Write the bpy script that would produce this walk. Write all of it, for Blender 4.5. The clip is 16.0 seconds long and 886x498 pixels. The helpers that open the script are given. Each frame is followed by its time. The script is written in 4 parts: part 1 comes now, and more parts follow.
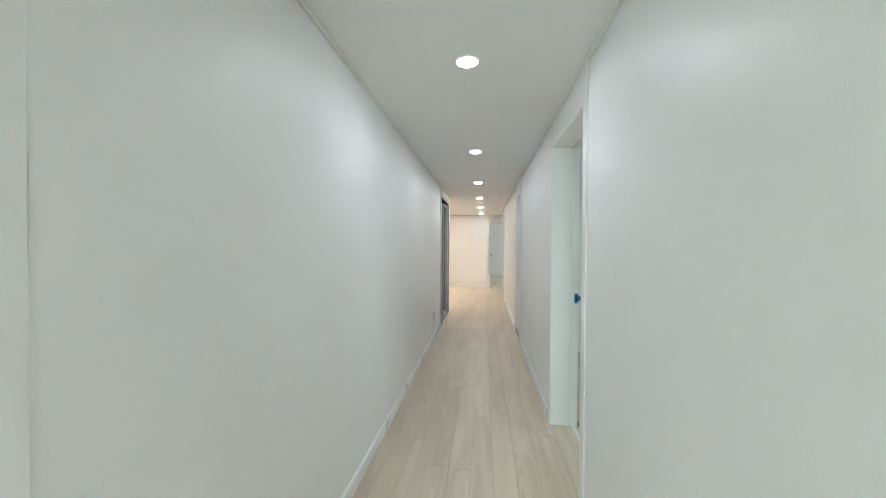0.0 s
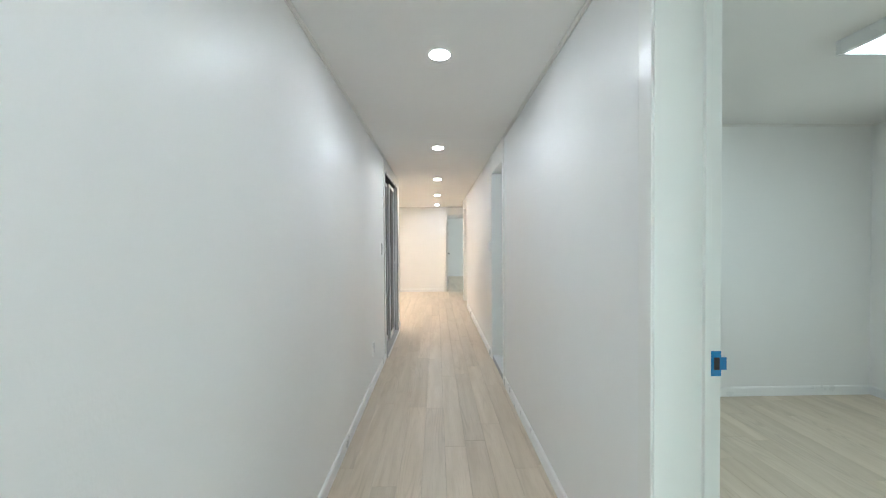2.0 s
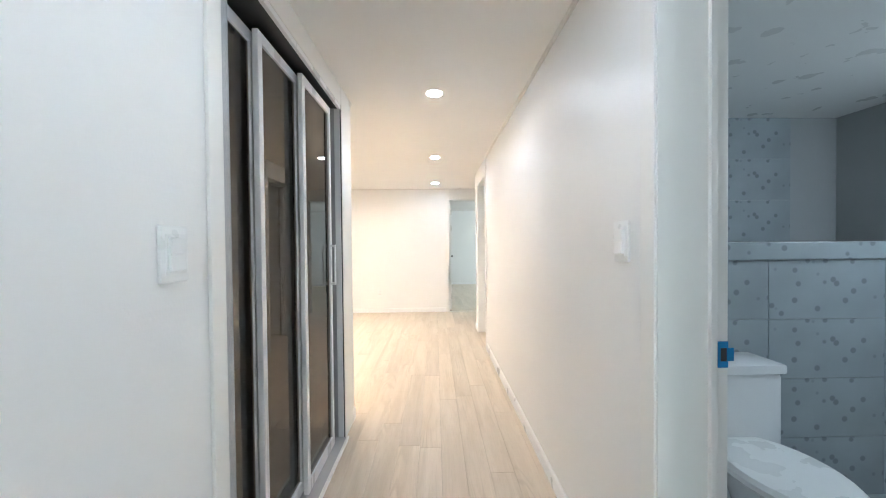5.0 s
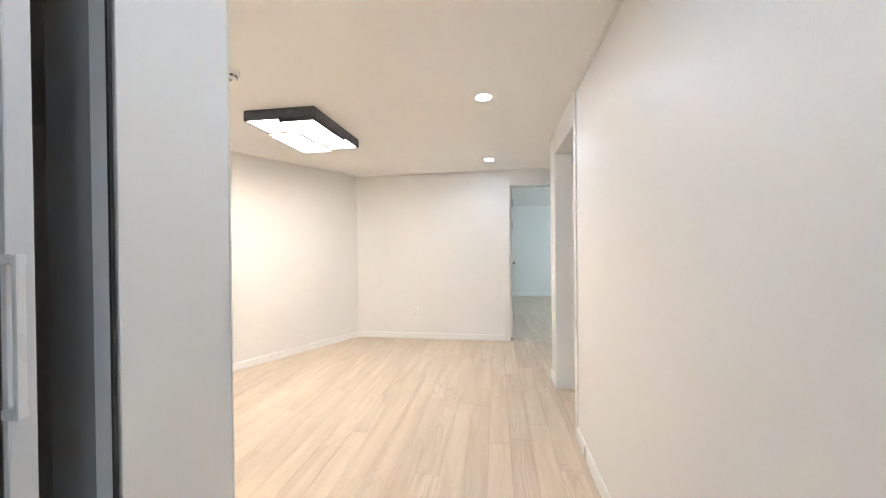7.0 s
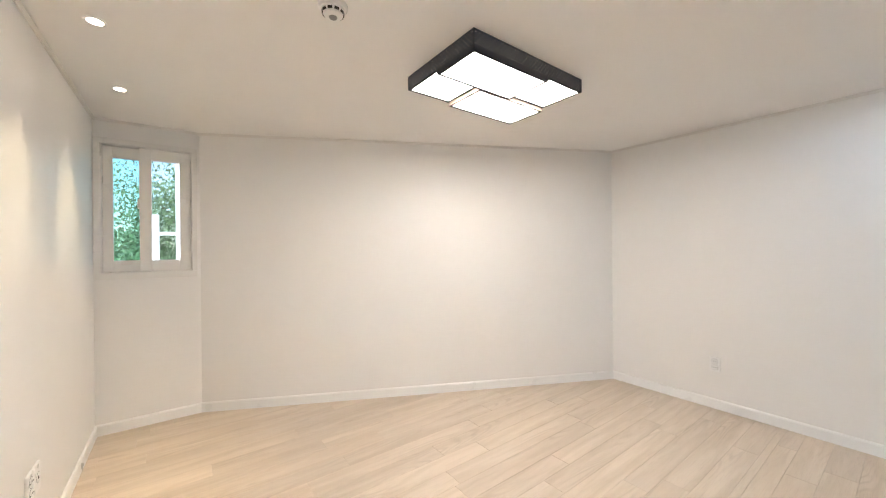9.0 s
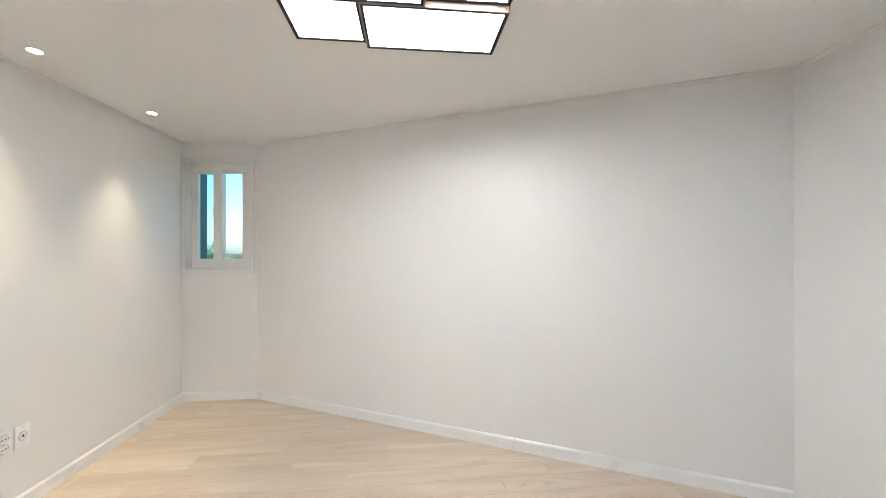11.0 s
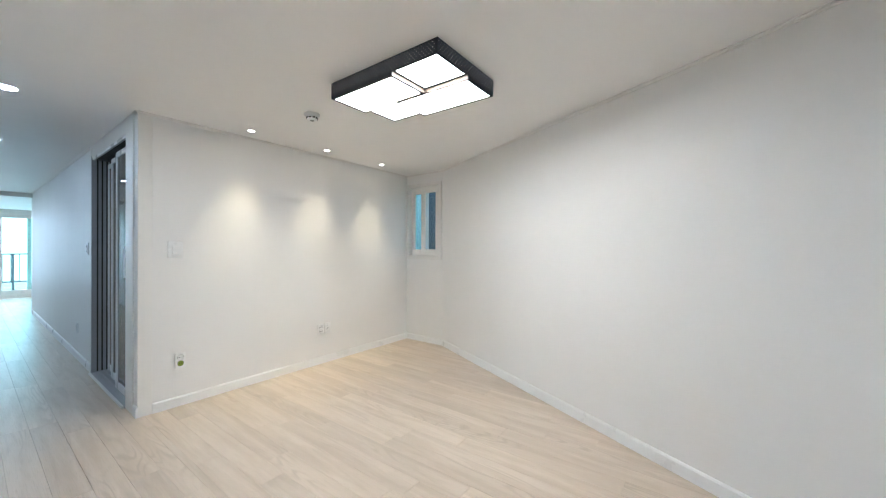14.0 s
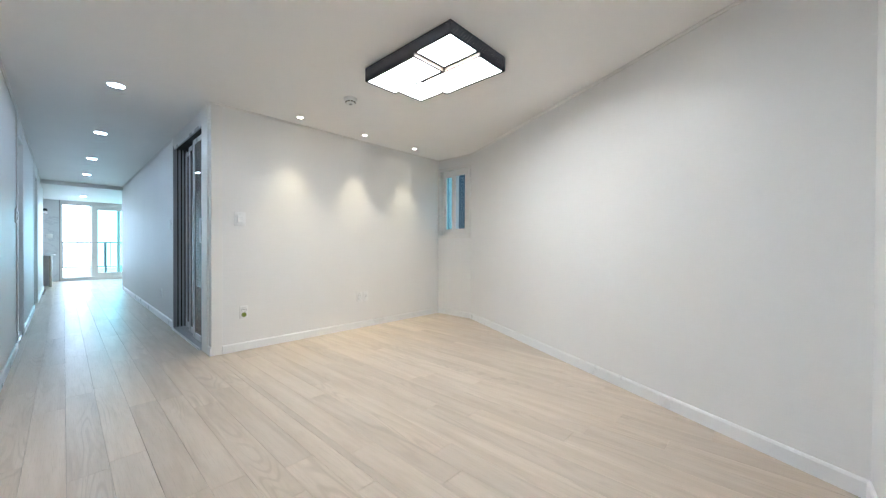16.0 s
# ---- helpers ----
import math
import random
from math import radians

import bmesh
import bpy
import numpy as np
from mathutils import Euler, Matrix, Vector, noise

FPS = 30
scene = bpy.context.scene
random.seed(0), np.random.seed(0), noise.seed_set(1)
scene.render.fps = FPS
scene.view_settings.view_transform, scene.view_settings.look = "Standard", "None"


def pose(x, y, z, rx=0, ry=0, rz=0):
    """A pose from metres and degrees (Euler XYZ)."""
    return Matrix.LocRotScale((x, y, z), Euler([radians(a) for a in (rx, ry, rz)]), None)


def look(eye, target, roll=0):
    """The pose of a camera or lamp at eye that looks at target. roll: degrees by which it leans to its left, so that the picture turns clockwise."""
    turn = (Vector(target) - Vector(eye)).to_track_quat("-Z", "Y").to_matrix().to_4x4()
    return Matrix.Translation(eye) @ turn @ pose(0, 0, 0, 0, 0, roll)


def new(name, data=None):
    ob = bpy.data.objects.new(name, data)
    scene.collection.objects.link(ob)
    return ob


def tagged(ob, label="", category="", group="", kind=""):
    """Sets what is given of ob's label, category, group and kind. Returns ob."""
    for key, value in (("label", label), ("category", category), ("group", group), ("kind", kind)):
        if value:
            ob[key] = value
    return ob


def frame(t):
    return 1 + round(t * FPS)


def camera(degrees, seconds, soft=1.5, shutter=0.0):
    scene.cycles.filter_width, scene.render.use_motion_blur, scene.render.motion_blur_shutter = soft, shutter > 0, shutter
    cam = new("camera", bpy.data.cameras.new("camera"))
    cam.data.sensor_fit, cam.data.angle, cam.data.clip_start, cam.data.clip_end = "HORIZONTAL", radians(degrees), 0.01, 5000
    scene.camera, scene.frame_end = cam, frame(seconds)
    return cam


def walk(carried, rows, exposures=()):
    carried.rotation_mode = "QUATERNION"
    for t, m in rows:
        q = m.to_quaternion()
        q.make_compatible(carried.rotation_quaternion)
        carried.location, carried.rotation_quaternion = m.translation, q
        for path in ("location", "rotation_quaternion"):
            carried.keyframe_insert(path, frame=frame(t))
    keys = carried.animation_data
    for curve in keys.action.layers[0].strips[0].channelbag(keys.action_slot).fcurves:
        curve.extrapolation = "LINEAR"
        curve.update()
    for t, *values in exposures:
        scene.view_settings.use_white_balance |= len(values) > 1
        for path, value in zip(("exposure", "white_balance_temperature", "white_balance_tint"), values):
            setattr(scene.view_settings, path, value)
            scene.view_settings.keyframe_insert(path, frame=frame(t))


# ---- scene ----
cam = camera(102.7, 16.0, 1.1)


def aim(x, y, z, yaw, pitch, roll):
    return pose(x, y, z, 90 + pitch, -roll, yaw)


PATH = [
    (0, 0.089, 0.836, 1.355, 6.56, -0.78, 0.32),
    (0.5, 0.005, 1.203, 1.350, 0.50, -0.74, 0.22),
    (1, -0.034, 1.602, 1.345, -1.08, -0.88, -0.04),
    (1.5, -0.024, 2.071, 1.325, -0.99, -0.99, -0.40),
    (2, -0.024, 2.563, 1.308, -1.07, -0.94, -0.42),
    (2.5, -0.029, 3.044, 1.300, -1.20, -1.00, -0.45),
    (3.2, -0.034, 3.797, 1.282, -1.16, -0.90, -0.49),
    (4.3, -0.018, 4.880, 1.268, -1.20, -0.88, -0.55),
    (5.3, 0.006, 5.856, 1.266, -1.22, -0.88, -0.62),
    (5.5, 0.013, 6.043, 1.268, -1.21, -0.90, -0.70),
    (6, 0.043, 6.488, 1.272, -1.07, -0.86, -0.66),
    (6.5, 0.076, 6.924, 1.266, 2.48, -0.50, -0.60),
    (7, 0.080, 7.325, 1.270, 8.63, -0.40, -0.60),
    (7.5, 0.075, 7.703, 1.293, 17.97, -0.33, -0.42),
    (8, 0.028, 8.043, 1.318, 28.95, -0.22, -0.40),
    (8.5, -0.030, 8.360, 1.326, 40.44, -0.17, -0.51),
    (9, -0.045, 8.650, 1.320, 53.34, -0.08, -0.53),
    (9.5, -0.045, 8.985, 1.310, 65.30, 0.25, -0.35),
    (9.7, -0.060, 9.125, 1.312, 68.92, 0.21, -0.45),
    (10.7, -0.200, 9.930, 1.328, 81.20, 0.08, -0.20),
    (11.8, -0.254, 10.617, 1.344, 93.98, -0.05, -0.05),
    (12.5, -0.215, 10.967, 1.358, 104.03, -0.45, -0.20),
    (13, -0.099, 11.157, 1.365, 113.25, -0.35, 0.15),
    (13.5, 0.042, 11.364, 1.330, 122.01, -0.15, 0.05),
    (14, 0.150, 11.541, 1.266, 126.56, -0.10, 0.18),
    (14.5, 0.220, 11.700, 1.187, 128.52, -0.33, 0.14),
    (15, 0.269, 11.800, 1.097, 131.16, -0.36, 0.17),
    (15.5, 0.294, 11.844, 1.025, 132.57, -0.34, 0.28),
    (16, 0.294, 11.846, 1.000, 133.02, -0.45, 0.27),
]
EXPOSURES = [
    (0, 1.40, 6520, 13), (1, 1.46, 6400, 11), (1.5, 1.52, 6350, 11), (2.5, 1.75, 6470, 13), (3.2, 1.83, 6360, 13), (5.5, 1.91, 6180, 13), (7, 1.45, 6020, 13),
    (8, 1.23, 6030, 13), (9.5, 1.08, 5750, 12), (12, 0.96, 5220, 8), (13.5, 0.93, 5170, 7), (16, 0.94, 5150, 7),
]
walk(cam, [(t, aim(*row)) for t, *row in PATH], EXPOSURES)

# ---- world and lamps ----
CEIL = 2.28
SOUTH_CEIL = 2.2
LAMP_STRENGTH = 14.6
DOWNLIGHT_STRENGTH = 61.0
SPOT_POWER = 27.0
DAY = (0.72, 0.90, 1.0)

world = bpy.data.worlds.new("sky_world")
scene.world = world
world.use_nodes = True
wn = world.node_tree.nodes
sky = wn.new("ShaderNodeTexSky")
sky.sky_type = "NISHITA"
sky.sun_disc = False
sky.sun_elevation = radians(43)
sky.sun_rotation = radians(110)
world.node_tree.links.new(sky.outputs["Color"], wn["Background"].inputs["Color"])
wn["Background"].inputs["Strength"].default_value = 0.15

sun_data = bpy.data.lights.new("sun", "SUN")
sun_data.energy = 5.0
sun_data.angle = radians(0.5)
sun_data.color = (1.0, 0.95, 0.88)
sun = new("sun", sun_data)
sun.matrix_world = look((16, -6, 16), (0, 0, 0))


def area_lamp(name, eye, target, width, height, power, colour=DAY):
    data = bpy.data.lights.new(name, "AREA")
    data.shape = "RECTANGLE"
    data.size, data.size_y = width, height
    data.energy, data.color = power, colour
    ob = new(name, data)
    ob.matrix_world = look(eye, target)
    return ob


area_lamp("balcony_daylight", (-0.6, -2.62, 1.2), (-0.6, 0.0, 1.0), 2.6, 2.0, 27)
# No windows are built for these three: unseen area lamps added as daylight.
area_lamp("bedroom_daylight_fill", (3.55, 14.4, 1.4), (0.0, 14.4, 1.2), 1.6, 1.3, 18, (0.78, 0.96, 1.0))
area_lamp("bathroom_fill", (2.9, 6.4, 1.7), (1.2, 7.0, 1.2), 0.5, 0.5, 5)
area_lamp("side_room_daylight_fill", (3.55, 3.0, 1.4), (0.0, 3.0, 1.2), 1.4, 1.3, 5, (0.72, 0.95, 1.0))


# ---- materials ----
def shader(name, colour, rough=0.5, metal=0.0):
    m = bpy.data.materials.new(name)
    m.use_nodes = True
    b = m.node_tree.nodes["Principled BSDF"]
    b.inputs["Base Color"].default_value = (*colour, 1)
    b.inputs["Roughness"].default_value = rough
    b.inputs["Metallic"].default_value = metal
    return m, m.node_tree, b


def coords(nt, scale=(1, 1, 1), kind="Object"):
    tc = nt.nodes.new("ShaderNodeTexCoord")
    mp = nt.nodes.new("ShaderNodeMapping")
    mp.inputs["Scale"].default_value = scale
    nt.links.new(tc.outputs[kind], mp.inputs["Vector"])
    return mp.outputs["Vector"]


def noise_tex(nt, vec, scale, detail=3.0, rough=0.5, distortion=0.0):
    n = nt.nodes.new("ShaderNodeTexNoise")
    n.inputs["Scale"].default_value = scale
    n.inputs["Detail"].default_value = detail
    n.inputs["Roughness"].default_value = rough
    n.inputs["Distortion"].default_value = distortion
    nt.links.new(vec, n.inputs["Vector"])
    return n.outputs["Fac"]


def mixed(nt, fac, a, b, blend="MIX"):
    mx = nt.nodes.new("ShaderNodeMix")
    mx.data_type = "RGBA"
    mx.blend_type = blend
    for socket, value in ((mx.inputs["Factor"], fac), (mx.inputs["A"], a), (mx.inputs["B"], b)):
        if isinstance(value, (float, int)):
            socket.default_value = value
        elif isinstance(value, tuple):
            socket.default_value = (*value, 1)
        else:
            nt.links.new(value, socket)
    return mx.outputs["Result"]


def ranged(nt, value, a, b, c, d):
    r = nt.nodes.new("ShaderNodeMapRange")
    for key, v in (("From Min", a), ("From Max", b), ("To Min", c), ("To Max", d)):
        r.inputs[key].default_value = v
    nt.links.new(value, r.inputs["Value"])
    return r.outputs["Result"]


def bumped(nt, b, height, strength, distance):
    n = nt.nodes.new("ShaderNodeBump")
    n.inputs["Strength"].default_value = strength
    n.inputs["Distance"].default_value = distance
    nt.links.new(height, n.inputs["Height"])
    nt.links.new(n.outputs["Normal"], b.inputs["Normal"])


def painted(name, colour, rough, grain=400.0, strength=0.15, shade=0.03, stretch=(1, 1, 1), distance=0.001):
    """Paint, paper or plastic: faint blotches, fine relief, uneven gloss."""
    m, nt, b = shader(name, colour, rough)
    v = coords(nt, stretch)
    big = noise_tex(nt, v, 1.3, 4)
    dark = tuple(c * (1 - shade) for c in colour)
    nt.links.new(mixed(nt, ranged(nt, big, 0.3, 0.7, 0, 1), dark, colour), b.inputs["Base Color"])
    nt.links.new(ranged(nt, noise_tex(nt, v, 7.0, 3), 0.3, 0.7, rough - 0.04, rough + 0.05), b.inputs["Roughness"])
    bumped(nt, b, noise_tex(nt, v, grain, 2), strength, distance)
    return m


def papered(name, colour, rough):
    """Wallpaper: fine emboss over long shallow horizontal ripples."""
    m = painted(name, colour, rough, 150, 0.25, 0.03, (1, 1, 0.6), 0.0015)
    nt = m.node_tree
    fine = next(n for n in nt.nodes if n.type == "BUMP")
    ripple = nt.nodes.new("ShaderNodeBump")
    ripple.inputs["Strength"].default_value = 0.20
    ripple.inputs["Distance"].default_value = 0.004
    nt.links.new(noise_tex(nt, coords(nt, (3.0, 3.0, 34.0)), 1.0, 3, 0.55, 0.3), ripple.inputs["Height"])
    nt.links.new(ripple.outputs["Normal"], fine.inputs["Normal"])
    return m


def metallic(name, colour, rough):
    m, nt, b = shader(name, colour, rough, 1.0)
    v = coords(nt, (40, 40, 1))
    nt.links.new(ranged(nt, noise_tex(nt, v, 20, 3), 0.3, 0.7, rough - 0.06, rough + 0.08), b.inputs["Roughness"])
    return m


def glowing(name, colour, strength):
    m = bpy.data.materials.new(name)
    m.use_nodes = True
    nt = m.node_tree
    nt.nodes.remove(nt.nodes["Principled BSDF"])
    e = nt.nodes.new("ShaderNodeEmission")
    e.inputs["Color"].default_value = (*colour, 1)
    e.inputs["Strength"].default_value = strength
    nt.links.new(e.outputs["Emission"], nt.nodes["Material Output"].inputs["Surface"])
    return m


def glass(name, colour, rough=0.0, f0=0.04):
    """Thin sheet: tinted pass-through with a mirror coat by Fresnel."""
    m = bpy.data.materials.new(name)
    m.use_nodes = True
    nt = m.node_tree
    nt.nodes.remove(nt.nodes["Principled BSDF"])
    t = nt.nodes.new("ShaderNodeBsdfTransparent")
    t.inputs["Color"].default_value = (*colour, 1)
    g = nt.nodes.new("ShaderNodeBsdfGlossy")
    g.inputs["Roughness"].default_value = rough
    lw = nt.nodes.new("ShaderNodeLayerWeight")
    lw.inputs["Blend"].default_value = 0.5
    p5 = nt.nodes.new("ShaderNodeMath")
    p5.operation = "POWER"
    p5.inputs[1].default_value = 5.0
    nt.links.new(lw.outputs["Facing"], p5.inputs[0])
    fac = ranged(nt, p5.outputs[0], 0.0, 1.0, f0, 1.0)
    mx = nt.nodes.new("ShaderNodeMixShader")
    nt.links.new(fac, mx.inputs["Fac"])
    nt.links.new(t.outputs["BSDF"], mx.inputs[1])
    nt.links.new(g.outputs["BSDF"], mx.inputs[2])
    nt.links.new(mx.outputs["Shader"], nt.nodes["Material Output"].inputs["Surface"])
    return m


def plank_wood():
    m, nt, b = shader("pale_oak_plank", (0.55, 0.48, 0.40), 0.34)
    info = nt.nodes.new("ShaderNodeObjectInfo")
    geo = nt.nodes.new("ShaderNodeNewGeometry")
    add = nt.nodes.new("ShaderNodeMath")
    add.operation = "ADD"
    nt.links.new(info.outputs["Random"], add.inputs[0])
    nt.links.new(geo.outputs["Random Per Island"], add.inputs[1])
    wrap = nt.nodes.new("ShaderNodeMath")
    wrap.operation = "FRACT"
    nt.links.new(add.outputs[0], wrap.inputs[0])
    rnd = wrap.outputs[0]
    shift = nt.nodes.new("ShaderNodeCombineXYZ")
    mul = nt.nodes.new("ShaderNodeMath")
    mul.operation = "MULTIPLY"
    mul.inputs[1].default_value = 37.0
    nt.links.new(rnd, mul.inputs[0])
    for axis in ("X", "Y", "Z"):
        nt.links.new(mul.outputs[0], shift.inputs[axis])
    tc = nt.nodes.new("ShaderNodeTexCoord")
    off = nt.nodes.new("ShaderNodeVectorMath")
    off.operation = "ADD"
    nt.links.new(tc.outputs["Object"], off.inputs[0])
    nt.links.new(shift.outputs["Vector"], off.inputs[1])

    def stretched(sx, sy):
        mp = nt.nodes.new("ShaderNodeMapping")
        mp.inputs["Scale"].default_value = (sx, sy, 1)
        nt.links.new(off.outputs["Vector"], mp.inputs["Vector"])
        return mp.outputs["Vector"]

    fine = noise_tex(nt, stretched(60, 2.2), 4.0, 5, 0.6)
    broad = noise_tex(nt, stretched(9, 0.8), 1.6, 3, 0.5, 0.6)
    ring_field = noise_tex(nt, stretched(7.5, 0.85), 1.0, 1.5, 0.4, 0.2)
    rings = nt.nodes.new("ShaderNodeMath")
    rings.operation = "MULTIPLY"
    rings.inputs[1].default_value = 95.0
    nt.links.new(ring_field, rings.inputs[0])
    sine = nt.nodes.new("ShaderNodeMath")
    sine.operation = "SINE"
    nt.links.new(rings.outputs[0], sine.inputs[0])
    ring = ranged(nt, sine.outputs[0], 0.1, 1.0, 0.0, 1.0)
    patch = ranged(nt, noise_tex(nt, stretched(6, 1.0), 1.1, 2), 0.5, 0.66, 0.0, 0.42)
    ringed = nt.nodes.new("ShaderNodeMath")
    ringed.operation = "MULTIPLY"
    nt.links.new(ring, ringed.inputs[0])
    nt.links.new(patch, ringed.inputs[1])
    light, mid, dark = (0.69, 0.605, 0.51), (0.60, 0.515, 0.42), (0.46, 0.385, 0.305)
    c = mixed(nt, ranged(nt, broad, 0.35, 0.68, 0, 1), light, mid)
    c = mixed(nt, ranged(nt, fine, 0.52, 0.78, 0, 0.45), c, dark)
    c = mixed(nt, ringed.outputs[0], c, dark)
    tone = nt.nodes.new("ShaderNodeHueSaturation")
    tone.inputs["Saturation"].default_value = 1.24
    nt.links.new(ranged(nt, rnd, 0, 1, 0.93, 1.06), tone.inputs["Value"])
    nt.links.new(c, tone.inputs["Color"])
    nt.links.new(tone.outputs["Color"], b.inputs["Base Color"])
    nt.links.new(ranged(nt, fine, 0.3, 0.7, 0.28, 0.40), b.inputs["Roughness"])
    bumped(nt, b, fine, 0.25, 0.0006)
    return m


def speckled(name, base, spot, scale, rough):
    m, nt, b = shader(name, base, rough)
    v = coords(nt)
    vor = nt.nodes.new("ShaderNodeTexVoronoi")
    vor.inputs["Scale"].default_value = scale
    nt.links.new(v, vor.inputs["Vector"])
    c = mixed(nt, ranged(nt, vor.outputs["Distance"], 0.18, 0.28, 0.8, 0), base, spot)
    c = mixed(nt, ranged(nt, noise_tex(nt, v, 3.0, 4), 0.35, 0.7, 0, 0.35), c, spot)
    nt.links.new(c, b.inputs["Base Color"])
    return m


def veined(name, base, vein, rough):
    m, nt, b = shader(name, base, rough)
    v = coords(nt)
    n = noise_tex(nt, v, 1.6, 6, 0.55, 1.4)
    near = nt.nodes.new("ShaderNodeMath")
    near.operation = "ABSOLUTE"
    nt.links.new(ranged(nt, n, 0, 1, -0.5, 0.5), near.inputs[0])
    nt.links.new(mixed(nt, ranged(nt, near.outputs[0], 0.0, 0.03, 0.6, 0), base, vein), b.inputs["Base Color"])
    return m


WALLPAPER = papered("white_wallpaper", (0.86, 0.85, 0.83), 0.41)
CEILING_PAPER = painted("ceiling_paper", (0.89, 0.875, 0.85), 0.55, 300, 0.2, 0.03)
TRIM = painted("white_satin_trim", (0.86, 0.845, 0.81), 0.33, 90, 0.05, 0.03, (1, 1, 0.1))
BASE_TRIM = painted("white_skirting_film", (0.89, 0.885, 0.875), 0.3, 60, 0.05, 0.03)
CROWN = painted("ceiling_moulding", (0.81, 0.79, 0.755), 0.5, 120, 0.05, 0.05)
PLASTIC = painted("white_plastic", (0.88, 0.88, 0.87), 0.28, 300, 0.03, 0.01)
GREY_PLASTIC = painted("grey_plastic", (0.30, 0.30, 0.30), 0.4, 300, 0.03, 0.02)
DARK_PLASTIC = painted("black_plastic", (0.02, 0.02, 0.02), 0.4, 300, 0.03, 0.02)
GREEN_PLASTIC = painted("green_plastic", (0.22, 0.28, 0.03), 0.35, 300, 0.03, 0.05)
BLUE_FILM = painted("blue_protective_film", (0.02, 0.22, 0.50), 0.25, 80, 0.2, 0.08)
BLACK_METAL = painted("black_powder_coat", (0.022, 0.024, 0.030), 0.5, 500, 0.1, 0.05)
BLACK_METAL.node_tree.nodes["Principled BSDF"].inputs["Specular IOR Level"].default_value = 0.2
ALU = painted("silver_anodised_frame", (0.80, 0.80, 0.80), 0.28, 200, 0.03, 0.03, (1, 1, 0.05))
ALU_GREY = painted("grey_anodised_track", (0.43, 0.435, 0.445), 0.36, 200, 0.04, 0.05, (1, 1, 0.05))
STEEL = metallic("brushed_steel", (0.62, 0.58, 0.52), 0.3)
DARK_KNOB = metallic("dark_steel_knob", (0.16, 0.15, 0.14), 0.3)
BRONZE_GLASS = glass("bronze_tinted_glass", (0.36, 0.31, 0.26), 0.0, 0.085)
CLEAR_GLASS = glass("clear_window_glass", (0.93, 0.97, 0.96))
TEAL_GLASS = glass("green_tinted_window_glass", (0.77, 0.95, 0.93))
PVC = painted("white_window_vinyl", (0.82, 0.81, 0.78), 0.3, 150, 0.03, 0.02)
PLANK = plank_wood()
SUBFLOOR = painted("plank_joint_shadow_gap", (0.32, 0.265, 0.21), 0.7, 80, 0.1, 0.1)
PANEL_GLOW = glowing("lamp_diffuser_glow", (1.0, 0.875, 0.715), LAMP_STRENGTH)
HOLE_GLOW = glowing("perforation_glow", (1.0, 0.88, 0.74), 0.6)
hn = HOLE_GLOW.node_tree
isle = hn.nodes.new("ShaderNodeNewGeometry")
hn.links.new(ranged(hn, isle.outputs["Random Per Island"], 0.0, 1.0, 0.15, 0.95), hn.nodes["Emission"].inputs["Strength"])
DOWN_GLOW = glowing("downlight_glow", (0.88, 1.0, 1.10), DOWNLIGHT_STRENGTH)
SPOT_GLOW = glowing("spotlight_glow", (1.0, 0.82, 0.58), 14.0)
ROOM_GLOW = glowing("side_room_lamp_glow", (0.78, 0.98, 1.02), 2.6)
SOUTH_GLOW = glowing("kitchen_downlight_glow", (1.0, 0.97, 0.93), 120.0)
TILE = speckled("grey_terrazzo_tile", (0.36, 0.40, 0.42), (0.17, 0.19, 0.20), 16, 0.3)
GROUT = painted("grey_grout", (0.40, 0.41, 0.41), 0.8, 200, 0.2, 0.1)
MARBLE = veined("white_marble_tile", (0.78, 0.80, 0.82), (0.60, 0.62, 0.66), 0.15)
CERAMIC = painted("white_glazed_ceramic", (0.84, 0.84, 0.84), 0.1, 20, 0.02, 0.01)
CONCRETE = painted("pale_concrete", (0.50, 0.49, 0.47), 0.8, 40, 0.4, 0.15)
ENTRY_TILE = painted("dark_entry_tile", (0.10, 0.095, 0.09), 0.4, 30, 0.1, 0.1)
BEIGE = painted("beige_laminate", (0.50, 0.45, 0.38), 0.4, 60, 0.05, 0.05)
LEAF = painted("tree_leaf", (0.12, 0.20, 0.085), 0.5, 30, 0.2, 0.4)
BARK = painted("tree_bark", (0.12, 0.09, 0.065), 0.85, 25, 0.8, 0.4, (1, 1, 0.2), 0.01)
GRASS = painted("hillside_ground", (0.10, 0.13, 0.05), 0.9, 3, 0.6, 0.5)
DARK_STEEL = painted("grey_painted_steel", (0.16, 0.17, 0.18), 0.45, 60, 0.1, 0.05)
FENCE_WHITE = painted("white_painted_steel", (0.75, 0.77, 0.78), 0.4, 60, 0.1, 0.05)
RIB_GREY = painted("pale_grey_rib", (0.28, 0.36, 0.40), 0.6, 12, 0.2, 0.2)
CLADDING = painted("blue_grey_cladding", (0.10, 0.135, 0.145), 0.6, 12, 0.2, 0.2)


# ---- mesh helpers ----
def box(bm, x0, x1, y0, y1, z0, z1, bevel=0.0, m=None):
    made = bmesh.ops.create_cube(bm, size=1.0)["verts"]
    for v in made:
        v.co = Vector((x0 + (v.co.x + 0.5) * (x1 - x0), y0 + (v.co.y + 0.5) * (y1 - y0), z0 + (v.co.z + 0.5) * (z1 - z0)))
    if bevel:
        edges = list({e for v in made for e in v.link_edges})
        out = bmesh.ops.bevel(bm, geom=edges, offset=bevel, segments=2, affect="EDGES", profile=0.6)
        made = list({v for f in out["faces"] for v in f.verts} | {v for v in made if v.is_valid})
    if m is not None:
        bmesh.ops.transform(bm, matrix=m, verts=made)
    return bm


